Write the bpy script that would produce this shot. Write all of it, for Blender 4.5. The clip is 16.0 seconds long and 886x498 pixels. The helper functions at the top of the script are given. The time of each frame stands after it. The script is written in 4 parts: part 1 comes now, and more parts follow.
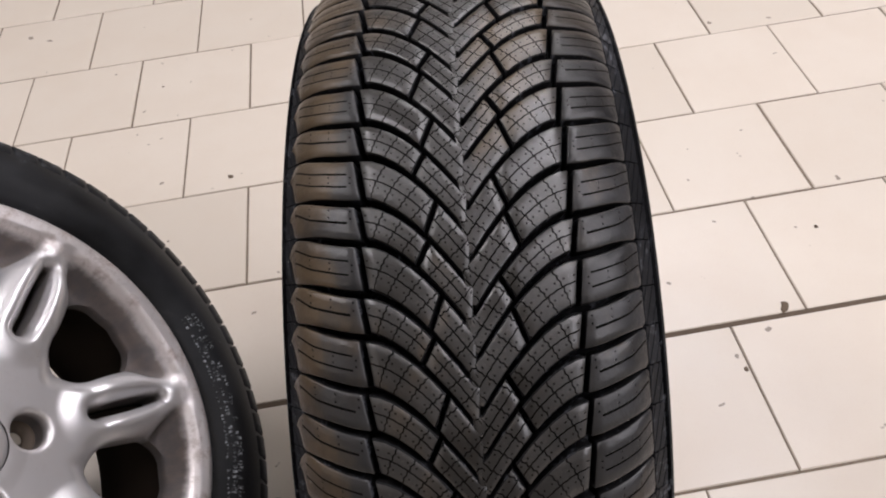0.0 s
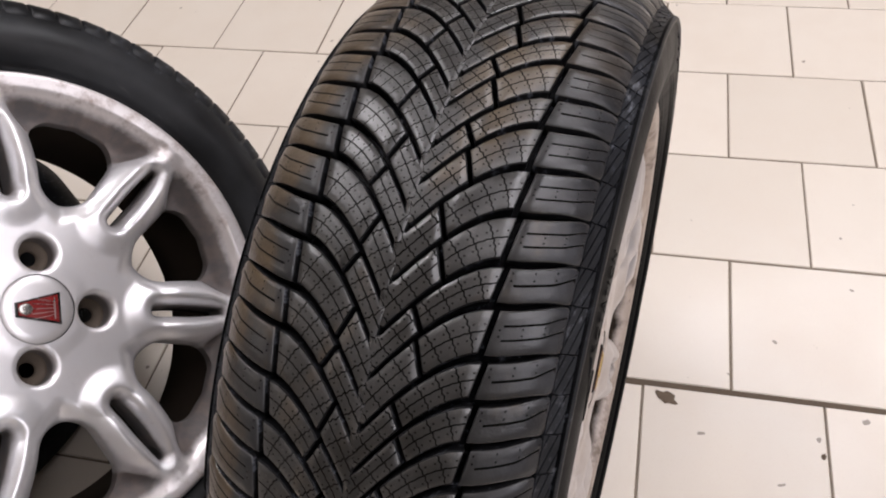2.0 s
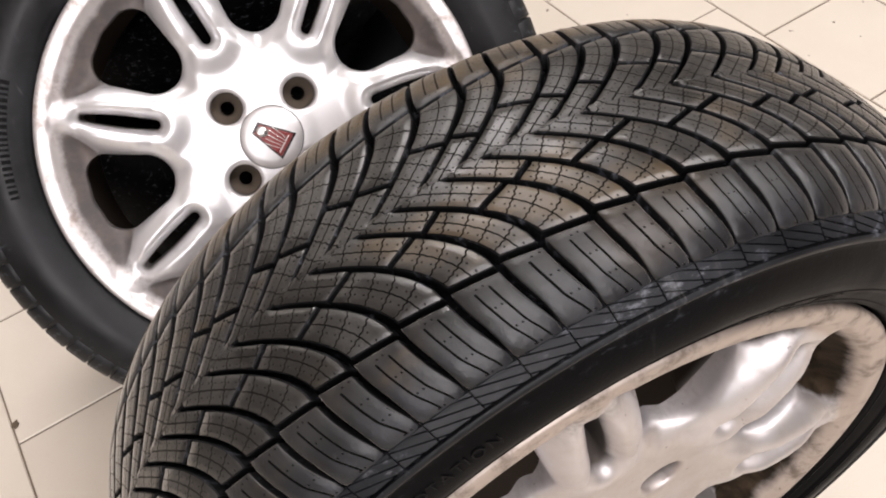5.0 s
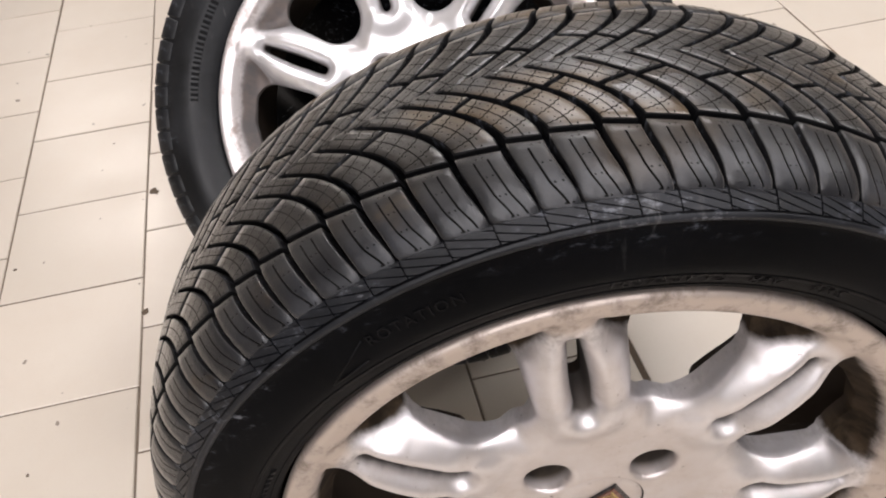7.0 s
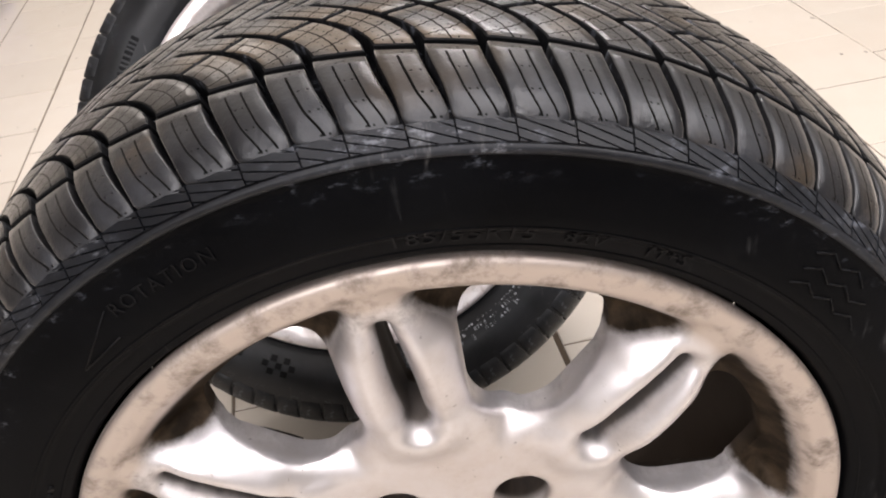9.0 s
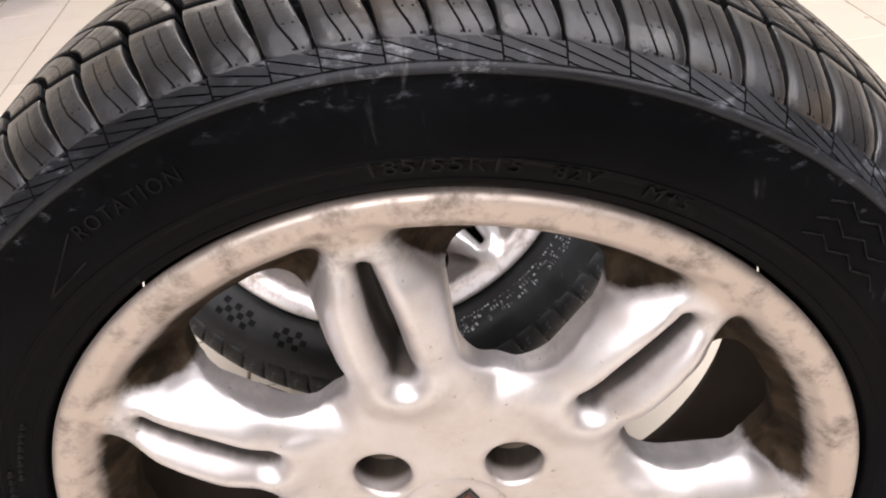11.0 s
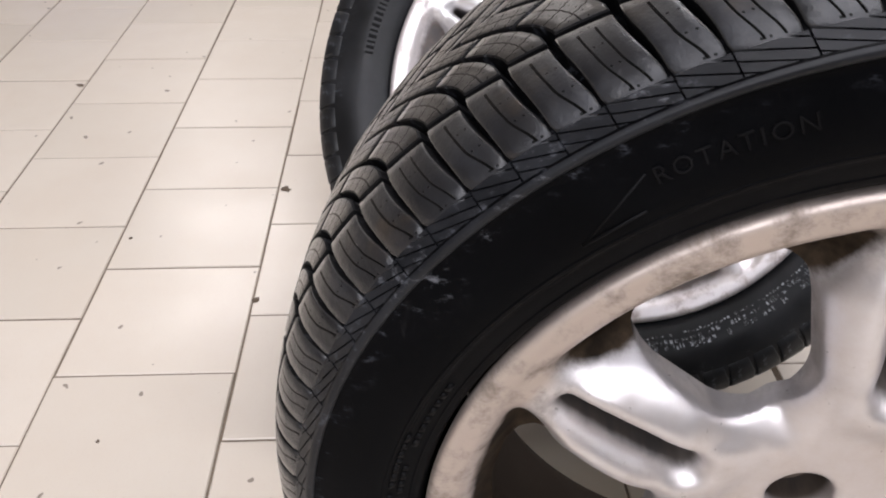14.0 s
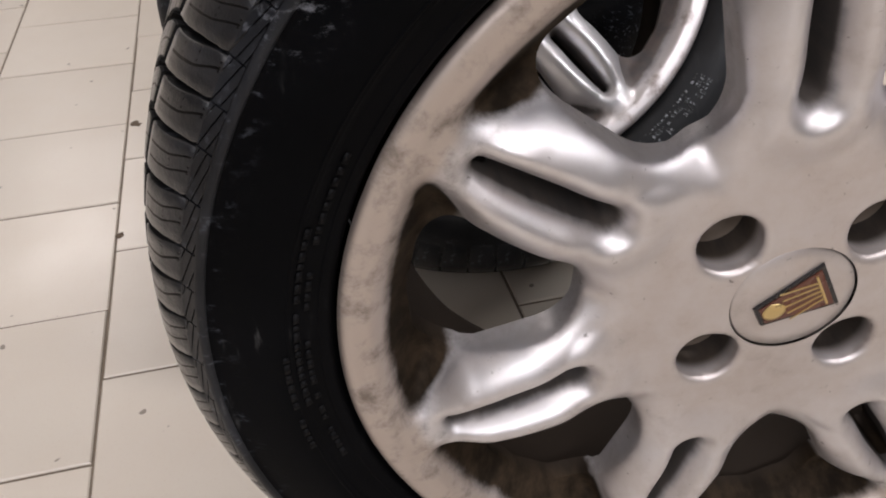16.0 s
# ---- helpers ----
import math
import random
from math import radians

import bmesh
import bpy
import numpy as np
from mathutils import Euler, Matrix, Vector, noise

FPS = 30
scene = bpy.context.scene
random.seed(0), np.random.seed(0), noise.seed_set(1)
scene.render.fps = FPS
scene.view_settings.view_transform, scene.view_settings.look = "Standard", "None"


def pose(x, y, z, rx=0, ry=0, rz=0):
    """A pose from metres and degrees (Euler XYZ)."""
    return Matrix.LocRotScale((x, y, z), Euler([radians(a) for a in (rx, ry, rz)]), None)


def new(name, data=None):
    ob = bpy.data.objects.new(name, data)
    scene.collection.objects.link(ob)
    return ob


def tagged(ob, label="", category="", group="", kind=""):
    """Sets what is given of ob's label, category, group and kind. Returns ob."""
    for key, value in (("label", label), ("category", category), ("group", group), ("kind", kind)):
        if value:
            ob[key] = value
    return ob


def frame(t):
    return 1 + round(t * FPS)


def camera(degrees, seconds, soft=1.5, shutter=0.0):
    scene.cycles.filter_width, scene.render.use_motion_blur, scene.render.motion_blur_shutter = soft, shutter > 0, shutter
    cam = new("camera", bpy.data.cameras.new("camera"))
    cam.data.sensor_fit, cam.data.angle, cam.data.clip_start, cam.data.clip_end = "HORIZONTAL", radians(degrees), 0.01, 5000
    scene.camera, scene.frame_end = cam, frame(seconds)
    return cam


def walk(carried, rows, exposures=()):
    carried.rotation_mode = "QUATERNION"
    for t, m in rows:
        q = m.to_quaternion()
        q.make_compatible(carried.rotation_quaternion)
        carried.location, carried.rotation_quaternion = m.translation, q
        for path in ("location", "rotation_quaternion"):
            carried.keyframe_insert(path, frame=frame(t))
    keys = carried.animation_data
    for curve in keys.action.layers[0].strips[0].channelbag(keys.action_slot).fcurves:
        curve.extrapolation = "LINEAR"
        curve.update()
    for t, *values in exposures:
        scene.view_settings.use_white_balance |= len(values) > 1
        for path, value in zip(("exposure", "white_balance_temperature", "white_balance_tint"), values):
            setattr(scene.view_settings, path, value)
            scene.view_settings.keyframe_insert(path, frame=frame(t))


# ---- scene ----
cam = camera(55.30, 16.0, soft=2.0)
PATH = [
    (0.0, pose(0.0103, -0.5150, 0.8870, 43.01, 5.05, -1.06)),
    (0.5, pose(0.0087, -0.4911, 0.8709, 42.86, 5.81, -1.04)),
    (1.0, pose(0.0178, -0.4616, 0.8750, 41.89, 6.47, 1.38)),
    (1.5, pose(0.0688, -0.4683, 0.8894, 42.66, 5.22, 10.10)),
    (2.0, pose(0.1416, -0.4696, 0.8983, 41.84, 5.29, 19.36)),
    (2.5, pose(0.1532, -0.4059, 0.9005, 40.07, 4.81, 27.34)),
    (3.0, pose(0.1624, -0.3375, 0.8894, 38.69, 5.90, 35.92)),
    (3.2, pose(0.1757, -0.3207, 0.8912, 38.69, 6.10, 39.89)),
    (5.3, pose(0.2842, -0.2235, 0.8942, 40.72, 5.44, 68.77)),
    (5.5, pose(0.3042, -0.2152, 0.8881, 41.74, 5.06, 71.94)),
    (6.0, pose(0.3406, -0.2048, 0.8783, 43.38, 4.46, 77.16)),
    (6.5, pose(0.3537, -0.2130, 0.8727, 43.77, 2.62, 79.02)),
    (7.0, pose(0.3823, -0.1876, 0.8569, 46.56, 3.73, 84.24)),
    (7.5, pose(0.3855, -0.1537, 0.8213, 50.11, 4.52, 88.67)),
    (8.0, pose(0.3799, -0.1376, 0.7811, 52.33, 4.60, 87.30)),
    (8.5, pose(0.3894, -0.0979, 0.7621, 53.77, 5.36, 87.28)),
    (9.0, pose(0.3874, -0.0713, 0.7537, 53.80, 5.76, 86.35)),
    (9.2, pose(0.3868, -0.0638, 0.7487, 54.00, 5.75, 86.24)),
    (11.3, pose(0.3874, -0.0485, 0.7094, 55.26, 5.53, 91.66)),
    (11.5, pose(0.3874, -0.0556, 0.7079, 55.74, 5.12, 92.72)),
    (12.0, pose(0.3803, -0.0926, 0.7149, 55.34, 3.78, 93.75)),
    (12.5, pose(0.3740, -0.1381, 0.7175, 55.88, 2.02, 94.49)),
    (13.0, pose(0.3580, -0.1866, 0.7212, 54.82, 0.46, 94.38)),
    (13.5, pose(0.3600, -0.2331, 0.7075, 54.61, -0.29, 95.64)),
    (14.0, pose(0.3618, -0.2708, 0.6806, 54.98, -0.41, 95.08)),
    (14.5, pose(0.3596, -0.2909, 0.6703, 54.25, -0.96, 92.24)),
    (15.0, pose(0.3598, -0.2962, 0.6558, 53.31, -1.12, 88.45)),
    (15.5, pose(0.3714, -0.2808, 0.6331, 52.99, 0.05, 86.57)),
    (16.0, pose(0.3720, -0.2808, 0.5859, 52.46, 1.34, 83.44)),
]
EXPOSURES = [(0.0, -0.47, 6350, 12), (1.5, -0.46, 6350, 12), (3.0, -0.24, 6400, 12), (5.5, -0.10, 6650, 10), (7.0, -0.12, 6500, 10), (8.0, 0.00, 6500, 10), (9.0, 0.20, 6500, 10), (11.5, 0.36, 6550, 10), (12.0, 0.38, 6600, 10), (12.5, 0.28, 6550, 10), (14.0, -0.08, 6150, 10), (15.0, -0.18, 6100, 10), (15.5, -0.18, 6100, 10), (16.0, -0.53, 6350, 10)]
walk(cam, PATH, EXPOSURES)

# ---- light: ceiling lamps of a tiled workshop, closed room ----
world = bpy.data.worlds.new("room_air")
scene.world = world
world.use_nodes = True
world.node_tree.nodes["Background"].inputs[0].default_value = (1.0, 0.95, 0.90, 1)
world.node_tree.nodes["Background"].inputs[1].default_value = 0.03
scene.view_settings.exposure = 0.0
CEIL = 2.75


def ceiling_lamp(x, y, watts, colour, turn=0.0, size=(1.2, 0.45)):
    data = bpy.data.lights.new("ceiling_lamp_light", "AREA")
    data.shape, data.size, data.size_y = "RECTANGLE", size[0], size[1]
    data.energy, data.color = watts, colour
    lamp = new("ceiling_lamp_light", data)
    lamp.matrix_world = pose(x, y, CEIL - 0.09, 0, 0, turn)
    return lamp


LAMPS = [(-4.26, -2.10, 0.0, 1.2), (0.66, 2.26, 0.0, 1.2), (0.95, 0.45, 90.0, 2.4), (2.70, -0.60, 90.0, 2.4), (-1.57, 0.40, 90.0, 1.2), (3.70, -2.30, 90.0, 2.4)]
WATTS = [(54, (1.0, 0.905, 0.845)), (44, (0.97, 0.95, 0.97)), (54, (1.0, 0.955, 0.99)), (90, (1.0, 0.955, 0.99)), (50, (1.0, 0.955, 0.965)), (95, (0.97, 0.955, 1.0))]
for (lx, ly, turn, long), (watts, colour) in zip(LAMPS, WATTS):
    ceiling_lamp(lx, ly, watts, colour, turn, (long, 0.60 if long > 2 else 0.30))

# ---- node helpers ----


class Nodes:
    def __init__(self, name):
        self.mat = bpy.data.materials.new(name)
        self.mat.use_nodes = True
        self.nt = self.mat.node_tree
        self.bsdf = self.nt.nodes["Principled BSDF"]
        self.bsdf.inputs["Specular IOR Level"].default_value = 0.5

    def node(self, kind, **values):
        n = self.nt.nodes.new(kind)
        for k, v in values.items():
            n.inputs[k].default_value = v
        return n

    def link(self, a, b):
        self.nt.links.new(a, b)

    def put(self, socket, value):
        if isinstance(value, bpy.types.NodeSocket):
            self.link(value, socket)
        else:
            socket.default_value = value

    def m(self, op, a, b=0.0, c=0.0, clamp=False):
        n = self.nt.nodes.new("ShaderNodeMath")
        n.operation, n.use_clamp = op, clamp
        for i, v in enumerate((a, b, c)):
            self.put(n.inputs[i], v)
        return n.outputs[0]

    def noise(self, vec, scale, detail=4.0, rough=0.55):
        n = self.node("ShaderNodeTexNoise", Scale=scale, Detail=detail, Roughness=rough)
        self.link(vec, n.inputs["Vector"])
        return n.outputs["Fac"]

    def ramp(self, fac, lo, hi, a=0.0, b=1.0):
        n = self.nt.nodes.new("ShaderNodeMapRange")
        n.interpolation_type = "SMOOTHSTEP"
        self.put(n.inputs["Value"], fac)
        for k, v in zip(("From Min", "From Max", "To Min", "To Max"), (lo, hi, a, b)):
            n.inputs[k].default_value = v
        return n.outputs["Result"]

    def mix(self, fac, a, b):
        n = self.nt.nodes.new("ShaderNodeMix")
        n.data_type = "RGBA"
        self.put(n.inputs["Factor"], fac)
        ins = [s for s in n.inputs if s.type == "RGBA"]
        for sock, v in zip(ins, (a, b)):
            self.put(sock, v if isinstance(v, bpy.types.NodeSocket) else (*v, 1.0))
        return [s for s in n.outputs if s.type == "RGBA"][0]

    def place(self):
        return self.nt.nodes.new("ShaderNodeNewGeometry").outputs["Position"]

    def local(self):
        return self.nt.nodes.new("ShaderNodeTexCoord").outputs["Object"]

    def axes(self, vec):
        n = self.nt.nodes.new("ShaderNodeSeparateXYZ")
        self.link(vec, n.inputs[0])
        return n.outputs

    def uv(self):
        return self.axes(self.nt.nodes.new("ShaderNodeTexCoord").outputs["UV"])

    def stretch(self, vec, s):
        n = self.nt.nodes.new("ShaderNodeMapping")
        self.link(vec, n.inputs["Vector"])
        n.inputs["Scale"].default_value = s
        return n.outputs[0]

    def bump(self, height, strength, distance):
        n = self.node("ShaderNodeBump", Strength=strength, Distance=distance)
        self.link(height, n.inputs["Height"])
        self.link(n.outputs[0], self.bsdf.inputs["Normal"])
        return n

    def done(self, colour, rough, metal=0.0):
        self.put(self.bsdf.inputs["Base Color"], colour if isinstance(colour, bpy.types.NodeSocket) else (*colour, 1.0))
        self.put(self.bsdf.inputs["Roughness"], rough)
        self.put(self.bsdf.inputs["Metallic"], metal)
        return self.mat


def rubber_tread(kind):
    """Tread rubber of the winter tyre: sipes and moulded pin marks by the block's own coordinates in millimetres, brown road dust."""
    n = Nodes("rubber_" + kind)
    u, v, _ = n.uv()
    p = n.place()
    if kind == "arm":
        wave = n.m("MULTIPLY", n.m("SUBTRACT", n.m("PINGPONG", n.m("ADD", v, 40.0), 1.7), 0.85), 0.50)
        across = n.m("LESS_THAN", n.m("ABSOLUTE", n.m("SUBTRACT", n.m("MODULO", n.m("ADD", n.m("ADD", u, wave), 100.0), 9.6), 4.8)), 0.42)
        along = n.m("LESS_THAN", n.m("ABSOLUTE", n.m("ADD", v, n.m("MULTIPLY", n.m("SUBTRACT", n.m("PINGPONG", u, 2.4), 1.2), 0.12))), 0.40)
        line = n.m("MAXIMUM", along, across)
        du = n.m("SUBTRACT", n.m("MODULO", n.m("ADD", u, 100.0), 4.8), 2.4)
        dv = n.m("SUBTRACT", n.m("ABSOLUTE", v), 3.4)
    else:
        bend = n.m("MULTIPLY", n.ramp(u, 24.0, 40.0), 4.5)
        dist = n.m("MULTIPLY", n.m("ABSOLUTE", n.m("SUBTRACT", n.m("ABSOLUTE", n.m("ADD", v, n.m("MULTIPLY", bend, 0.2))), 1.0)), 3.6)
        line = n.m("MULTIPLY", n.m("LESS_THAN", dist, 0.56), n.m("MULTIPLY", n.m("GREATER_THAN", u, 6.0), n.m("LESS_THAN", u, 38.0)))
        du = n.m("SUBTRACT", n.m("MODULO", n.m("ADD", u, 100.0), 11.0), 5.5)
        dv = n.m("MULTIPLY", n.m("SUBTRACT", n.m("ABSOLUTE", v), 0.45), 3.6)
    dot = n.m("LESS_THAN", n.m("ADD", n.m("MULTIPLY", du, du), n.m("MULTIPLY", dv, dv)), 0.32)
    fine = n.noise(p, 900.0, 3.0)
    patch = n.noise(p, 28.0, 5.0, 0.6)
    x, y, z = n.axes(p)
    cloud = n.noise(n.stretch(p, (1.0, 0.6, 0.6)), 26.0, 4.0, 0.6)
    inner = n.m("MULTIPLY", n.ramp(n.m("ADD", n.ramp(x, -0.045, -0.085, 0.0, 0.30), cloud), 0.56, 0.84), 0.60)
    crest = n.m("MULTIPLY", n.ramp(z, 0.590, 0.614), n.ramp(x, -0.01, 0.03))
    outer = n.m("MULTIPLY", n.ramp(n.m("ADD", n.m("MULTIPLY", crest, 0.22), cloud), 0.60, 0.84), 0.16 if kind == "shoulder" else 0.50)
    dust = n.m("MAXIMUM", inner, outer)
    scuffed = n.m("MULTIPLY", n.ramp(patch, 0.40, 0.66), n.ramp(n.noise(p, 120.0, 5.0, 0.7), 0.36, 0.62, 0.25, 1.0))
    if kind == "shoulder":
        walked = n.m("MULTIPLY", n.ramp(n.m("ADD", u, n.m("MULTIPLY", cloud, 16.0)), 36.0, 18.0), n.ramp(patch, 0.30, 0.60, 0.62, 1.0))
        col = n.mix(n.m("MULTIPLY", scuffed, 0.7), (0.0055, 0.0063, 0.0086), (0.022, 0.024, 0.030))
        col = n.mix(walked, col, (0.020, 0.0203, 0.0212))
    else:
        col = n.mix(scuffed, (0.0075, 0.0075, 0.0078), (0.020, 0.0195, 0.019))
        grit = n.m("MULTIPLY", n.ramp(n.noise(p, 520.0, 3.0, 0.6), 0.56, 0.70), n.ramp(patch, 0.36, 0.62))
        col = n.mix(n.m("MULTIPLY", grit, 0.55), col, (0.070, 0.064, 0.056))
    n.bsdf.inputs["Sheen Weight"].default_value = 0.30
    n.bsdf.inputs["Sheen Roughness"].default_value = 0.35
    n.bsdf.inputs["Sheen Tint"].default_value = (1.0, 0.92, 0.82, 1.0)
    col = n.mix(dust, col, (0.115, 0.076, 0.036))
    # Sipes and pin marks: the dark inside slits and pits is put into colour.
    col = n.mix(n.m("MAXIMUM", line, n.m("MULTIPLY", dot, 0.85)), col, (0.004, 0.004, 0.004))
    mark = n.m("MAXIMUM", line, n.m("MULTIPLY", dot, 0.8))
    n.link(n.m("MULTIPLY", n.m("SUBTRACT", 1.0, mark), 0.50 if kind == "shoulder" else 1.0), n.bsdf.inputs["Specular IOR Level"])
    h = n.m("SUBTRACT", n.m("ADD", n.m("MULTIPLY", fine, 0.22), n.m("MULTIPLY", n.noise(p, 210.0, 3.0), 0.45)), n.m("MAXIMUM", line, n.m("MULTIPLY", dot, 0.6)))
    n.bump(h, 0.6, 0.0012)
    return n.done(col, n.ramp(patch, 0.34, 0.66, 0.31, 0.48))


def rubber_side(name, base=(0.0022, 0.0024, 0.0030), worn=(0.0070, 0.0074, 0.0088), amount=0.5, rough=(0.48, 0.66), shine=0.035, chalk=0.35, smudges=()):
    n = Nodes(name)
    p = n.place()
    loc = n.local()
    fine = n.noise(p, 700.0, 3.0)
    cloud = n.noise(p, 13.0, 5.0, 0.62)
    streak = n.noise(n.stretch(loc, (30.0, 160.0, 30.0)), 1.0, 4.0)
    scuff = n.m("MULTIPLY", n.ramp(streak, 0.60, 0.78), n.ramp(cloud, 0.5, 0.68))
    n.bsdf.inputs["Specular IOR Level"].default_value = shine
    col = n.mix(n.ramp(cloud, 0.35, 0.75, 0.0, amount), base, worn)
    col = n.mix(n.m("MULTIPLY", scuff, chalk), col, (0.16, 0.16, 0.16))
    lx, ly, lz = n.axes(loc)
    rubbed = n.noise(n.stretch(loc, (200.0, 90.0, 200.0)), 1.0, 5.0, 0.7)
    r = n.m("SQRT", n.m("ADD", n.m("MULTIPLY", ly, ly), n.m("MULTIPLY", lz, lz)))
    kerbed = n.m("MULTIPLY", n.m("MULTIPLY", n.ramp(r, 0.262, 0.280), n.ramp(rubbed, 0.55, 0.72)), n.ramp(cloud, 0.38, 0.56))
    col = n.mix(n.m("MULTIPLY", kerbed, 0.60), col, (0.13, 0.14, 0.165))
    for y0, z0, reach in smudges:
        dy, dz = n.m("SUBTRACT", ly, y0), n.m("SUBTRACT", lz, z0)
        away = n.m("SQRT", n.m("ADD", n.m("MULTIPLY", dy, dy), n.m("MULTIPLY", dz, dz)))
        smudge = n.m("MULTIPLY", n.ramp(away, reach, reach * 0.25), n.ramp(rubbed, 0.54, 0.74))
        col = n.mix(n.m("MULTIPLY", smudge, 0.55), col, (0.17, 0.175, 0.19))
    n.bump(n.m("ADD", n.m("MULTIPLY", fine, 0.4), n.m("MULTIPLY", streak, 0.3)), 0.35, 0.0007)
    return n.done(col, n.ramp(cloud, 0.3, 0.7, rough[0], rough[1]))


def chalky():
    """Raised lettering rubbed white in specks, black rubber between them."""
    n = Nodes("chalky_lettering")
    p = n.place()
    speck = n.ramp(n.m("ADD", n.m("MULTIPLY", n.noise(p, 420.0, 3.0, 0.6), 0.7), n.m("MULTIPLY", n.noise(p, 70.0, 3.0), 0.3)), 0.47, 0.60)
    n.bump(speck, 0.4, 0.0008)
    return n.done(n.mix(speck, (0.010, 0.011, 0.013), (0.34, 0.36, 0.39)), 0.5)


def alloy(name, silver, dirt, dirt_amount, rough, shine=0.68, film_amount=1.0):
    """Silver-lacquered alloy with brake dust: thick by the rim's outer band and in the wells between the spokes; shade
    painted into the bolt sockets.
    """
    n = Nodes(name)
    loc = n.local()
    x, y, z = n.axes(loc)
    r = n.m("SQRT", n.m("ADD", n.m("MULTIPLY", y, y), n.m("MULTIPLY", z, z)))
    grain = n.noise(loc, 1500.0, 2.0)
    blot = n.noise(loc, 34.0, 6.0, 0.68)
    smear = n.noise(n.stretch(loc, (18.0, 60.0, 60.0)), 1.0, 7.0, 0.66)
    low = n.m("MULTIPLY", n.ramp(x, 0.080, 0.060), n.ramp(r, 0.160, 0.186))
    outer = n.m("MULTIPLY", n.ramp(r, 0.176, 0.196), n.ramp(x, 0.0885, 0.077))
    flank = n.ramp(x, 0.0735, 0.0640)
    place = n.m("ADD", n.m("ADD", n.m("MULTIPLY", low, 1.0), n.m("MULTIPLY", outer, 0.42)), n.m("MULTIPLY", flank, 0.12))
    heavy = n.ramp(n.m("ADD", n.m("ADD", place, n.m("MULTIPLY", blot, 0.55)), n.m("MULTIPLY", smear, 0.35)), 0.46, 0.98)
    film = n.m("MULTIPLY", n.m("ADD", n.ramp(blot, 0.25, 0.75, 0.12, 0.5), n.m("ADD", n.ramp(r, 0.190, 0.202, 0.0, 0.85), n.ramp(r, 0.112, 0.070, 0.0, 0.30))), film_amount, clamp=True)
    rub = n.m("MULTIPLY", n.ramp(n.m("ADD", n.m("MULTIPLY", smear, 0.5), n.m("MULTIPLY", blot, 0.5)), 0.47, 0.66), n.ramp(r, 0.17, 0.195))
    # Deep metal, at low x, is coloured near black.
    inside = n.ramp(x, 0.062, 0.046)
    grime_and_shade = n.m("MULTIPLY", n.m("MAXIMUM", heavy, n.m("MULTIPLY", rub, 0.8)), dirt_amount, clamp=True)
    specks = n.m("MULTIPLY", n.ramp(n.noise(loc, 210.0, 4.0, 0.6), 0.66, 0.72), n.ramp(blot, 0.42, 0.60))
    grime_and_shade = n.m("MAXIMUM", grime_and_shade, n.m("MULTIPLY", specks, 0.75 * film_amount))
    turn = n.m("ARCTAN2", z, y)
    off = n.m("SUBTRACT", n.m("MODULO", n.m("ADD", turn, 2.5 * 2 * math.pi / 7 + 2 * math.pi), 2 * math.pi / 7), math.pi / 7)
    beside = n.m("ABSOLUTE", n.m("MULTIPLY", r, n.m("SINE", off)))
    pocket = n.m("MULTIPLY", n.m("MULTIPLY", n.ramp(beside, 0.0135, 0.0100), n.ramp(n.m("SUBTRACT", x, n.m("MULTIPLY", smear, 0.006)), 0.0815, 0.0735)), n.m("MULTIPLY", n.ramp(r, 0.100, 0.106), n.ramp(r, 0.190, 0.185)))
    grime_and_shade = n.m("MAXIMUM", n.m("MAXIMUM", grime_and_shade, inside), n.m("MULTIPLY", pocket, 0.9 * dirt_amount))
    # Bolt sockets: the shade of their depth is painted as dark colour.
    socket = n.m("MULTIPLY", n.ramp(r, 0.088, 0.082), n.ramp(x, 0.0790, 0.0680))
    grime_and_shade = n.m("MAXIMUM", grime_and_shade, n.m("MULTIPLY", socket, 0.95 * dirt_amount))
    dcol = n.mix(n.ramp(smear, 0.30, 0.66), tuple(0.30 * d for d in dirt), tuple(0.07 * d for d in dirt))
    dcol = n.mix(n.ramp(x, 0.080, 0.089), dcol, tuple(0.60 * d for d in dirt))
    col = n.mix(grime_and_shade, n.mix(film, silver, tuple(0.45 * s + 1.25 * d for s, d in zip(silver, dirt))), n.mix(inside, dcol, (0.028, 0.021, 0.016)))
    n.bump(n.m("ADD", n.m("MULTIPLY", grain, 0.3), n.m("MULTIPLY", smear, grime_and_shade)), 0.25, 0.0006)
    n.link(n.m("SUBTRACT", 0.5, n.m("MULTIPLY", grime_and_shade, 0.42)), n.bsdf.inputs["Specular IOR Level"])
    metal = n.m("SUBTRACT", shine, n.m("MULTIPLY", grime_and_shade, 0.8), clamp=True)
    return n.done(col, n.m("ADD", n.m("ADD", rough, n.m("MULTIPLY", film, 0.12)), n.m("MULTIPLY", grime_and_shade, 0.3)), metal)


def plain(name, colour, rough, metal=0.0, scale=60.0, vary=0.25, bump=0.15):
    n = Nodes(name)
    loc = n.local()
    a = n.noise(loc, scale, 5.0, 0.6)
    dark = tuple(c * (1 - vary) for c in colour)
    n.bump(n.noise(loc, scale * 12, 2.0), bump, 0.0004)
    return n.done(n.mix(a, dark, colour), n.ramp(a, 0.3, 0.7, max(0.05, rough - 0.08), rough + 0.08), metal)


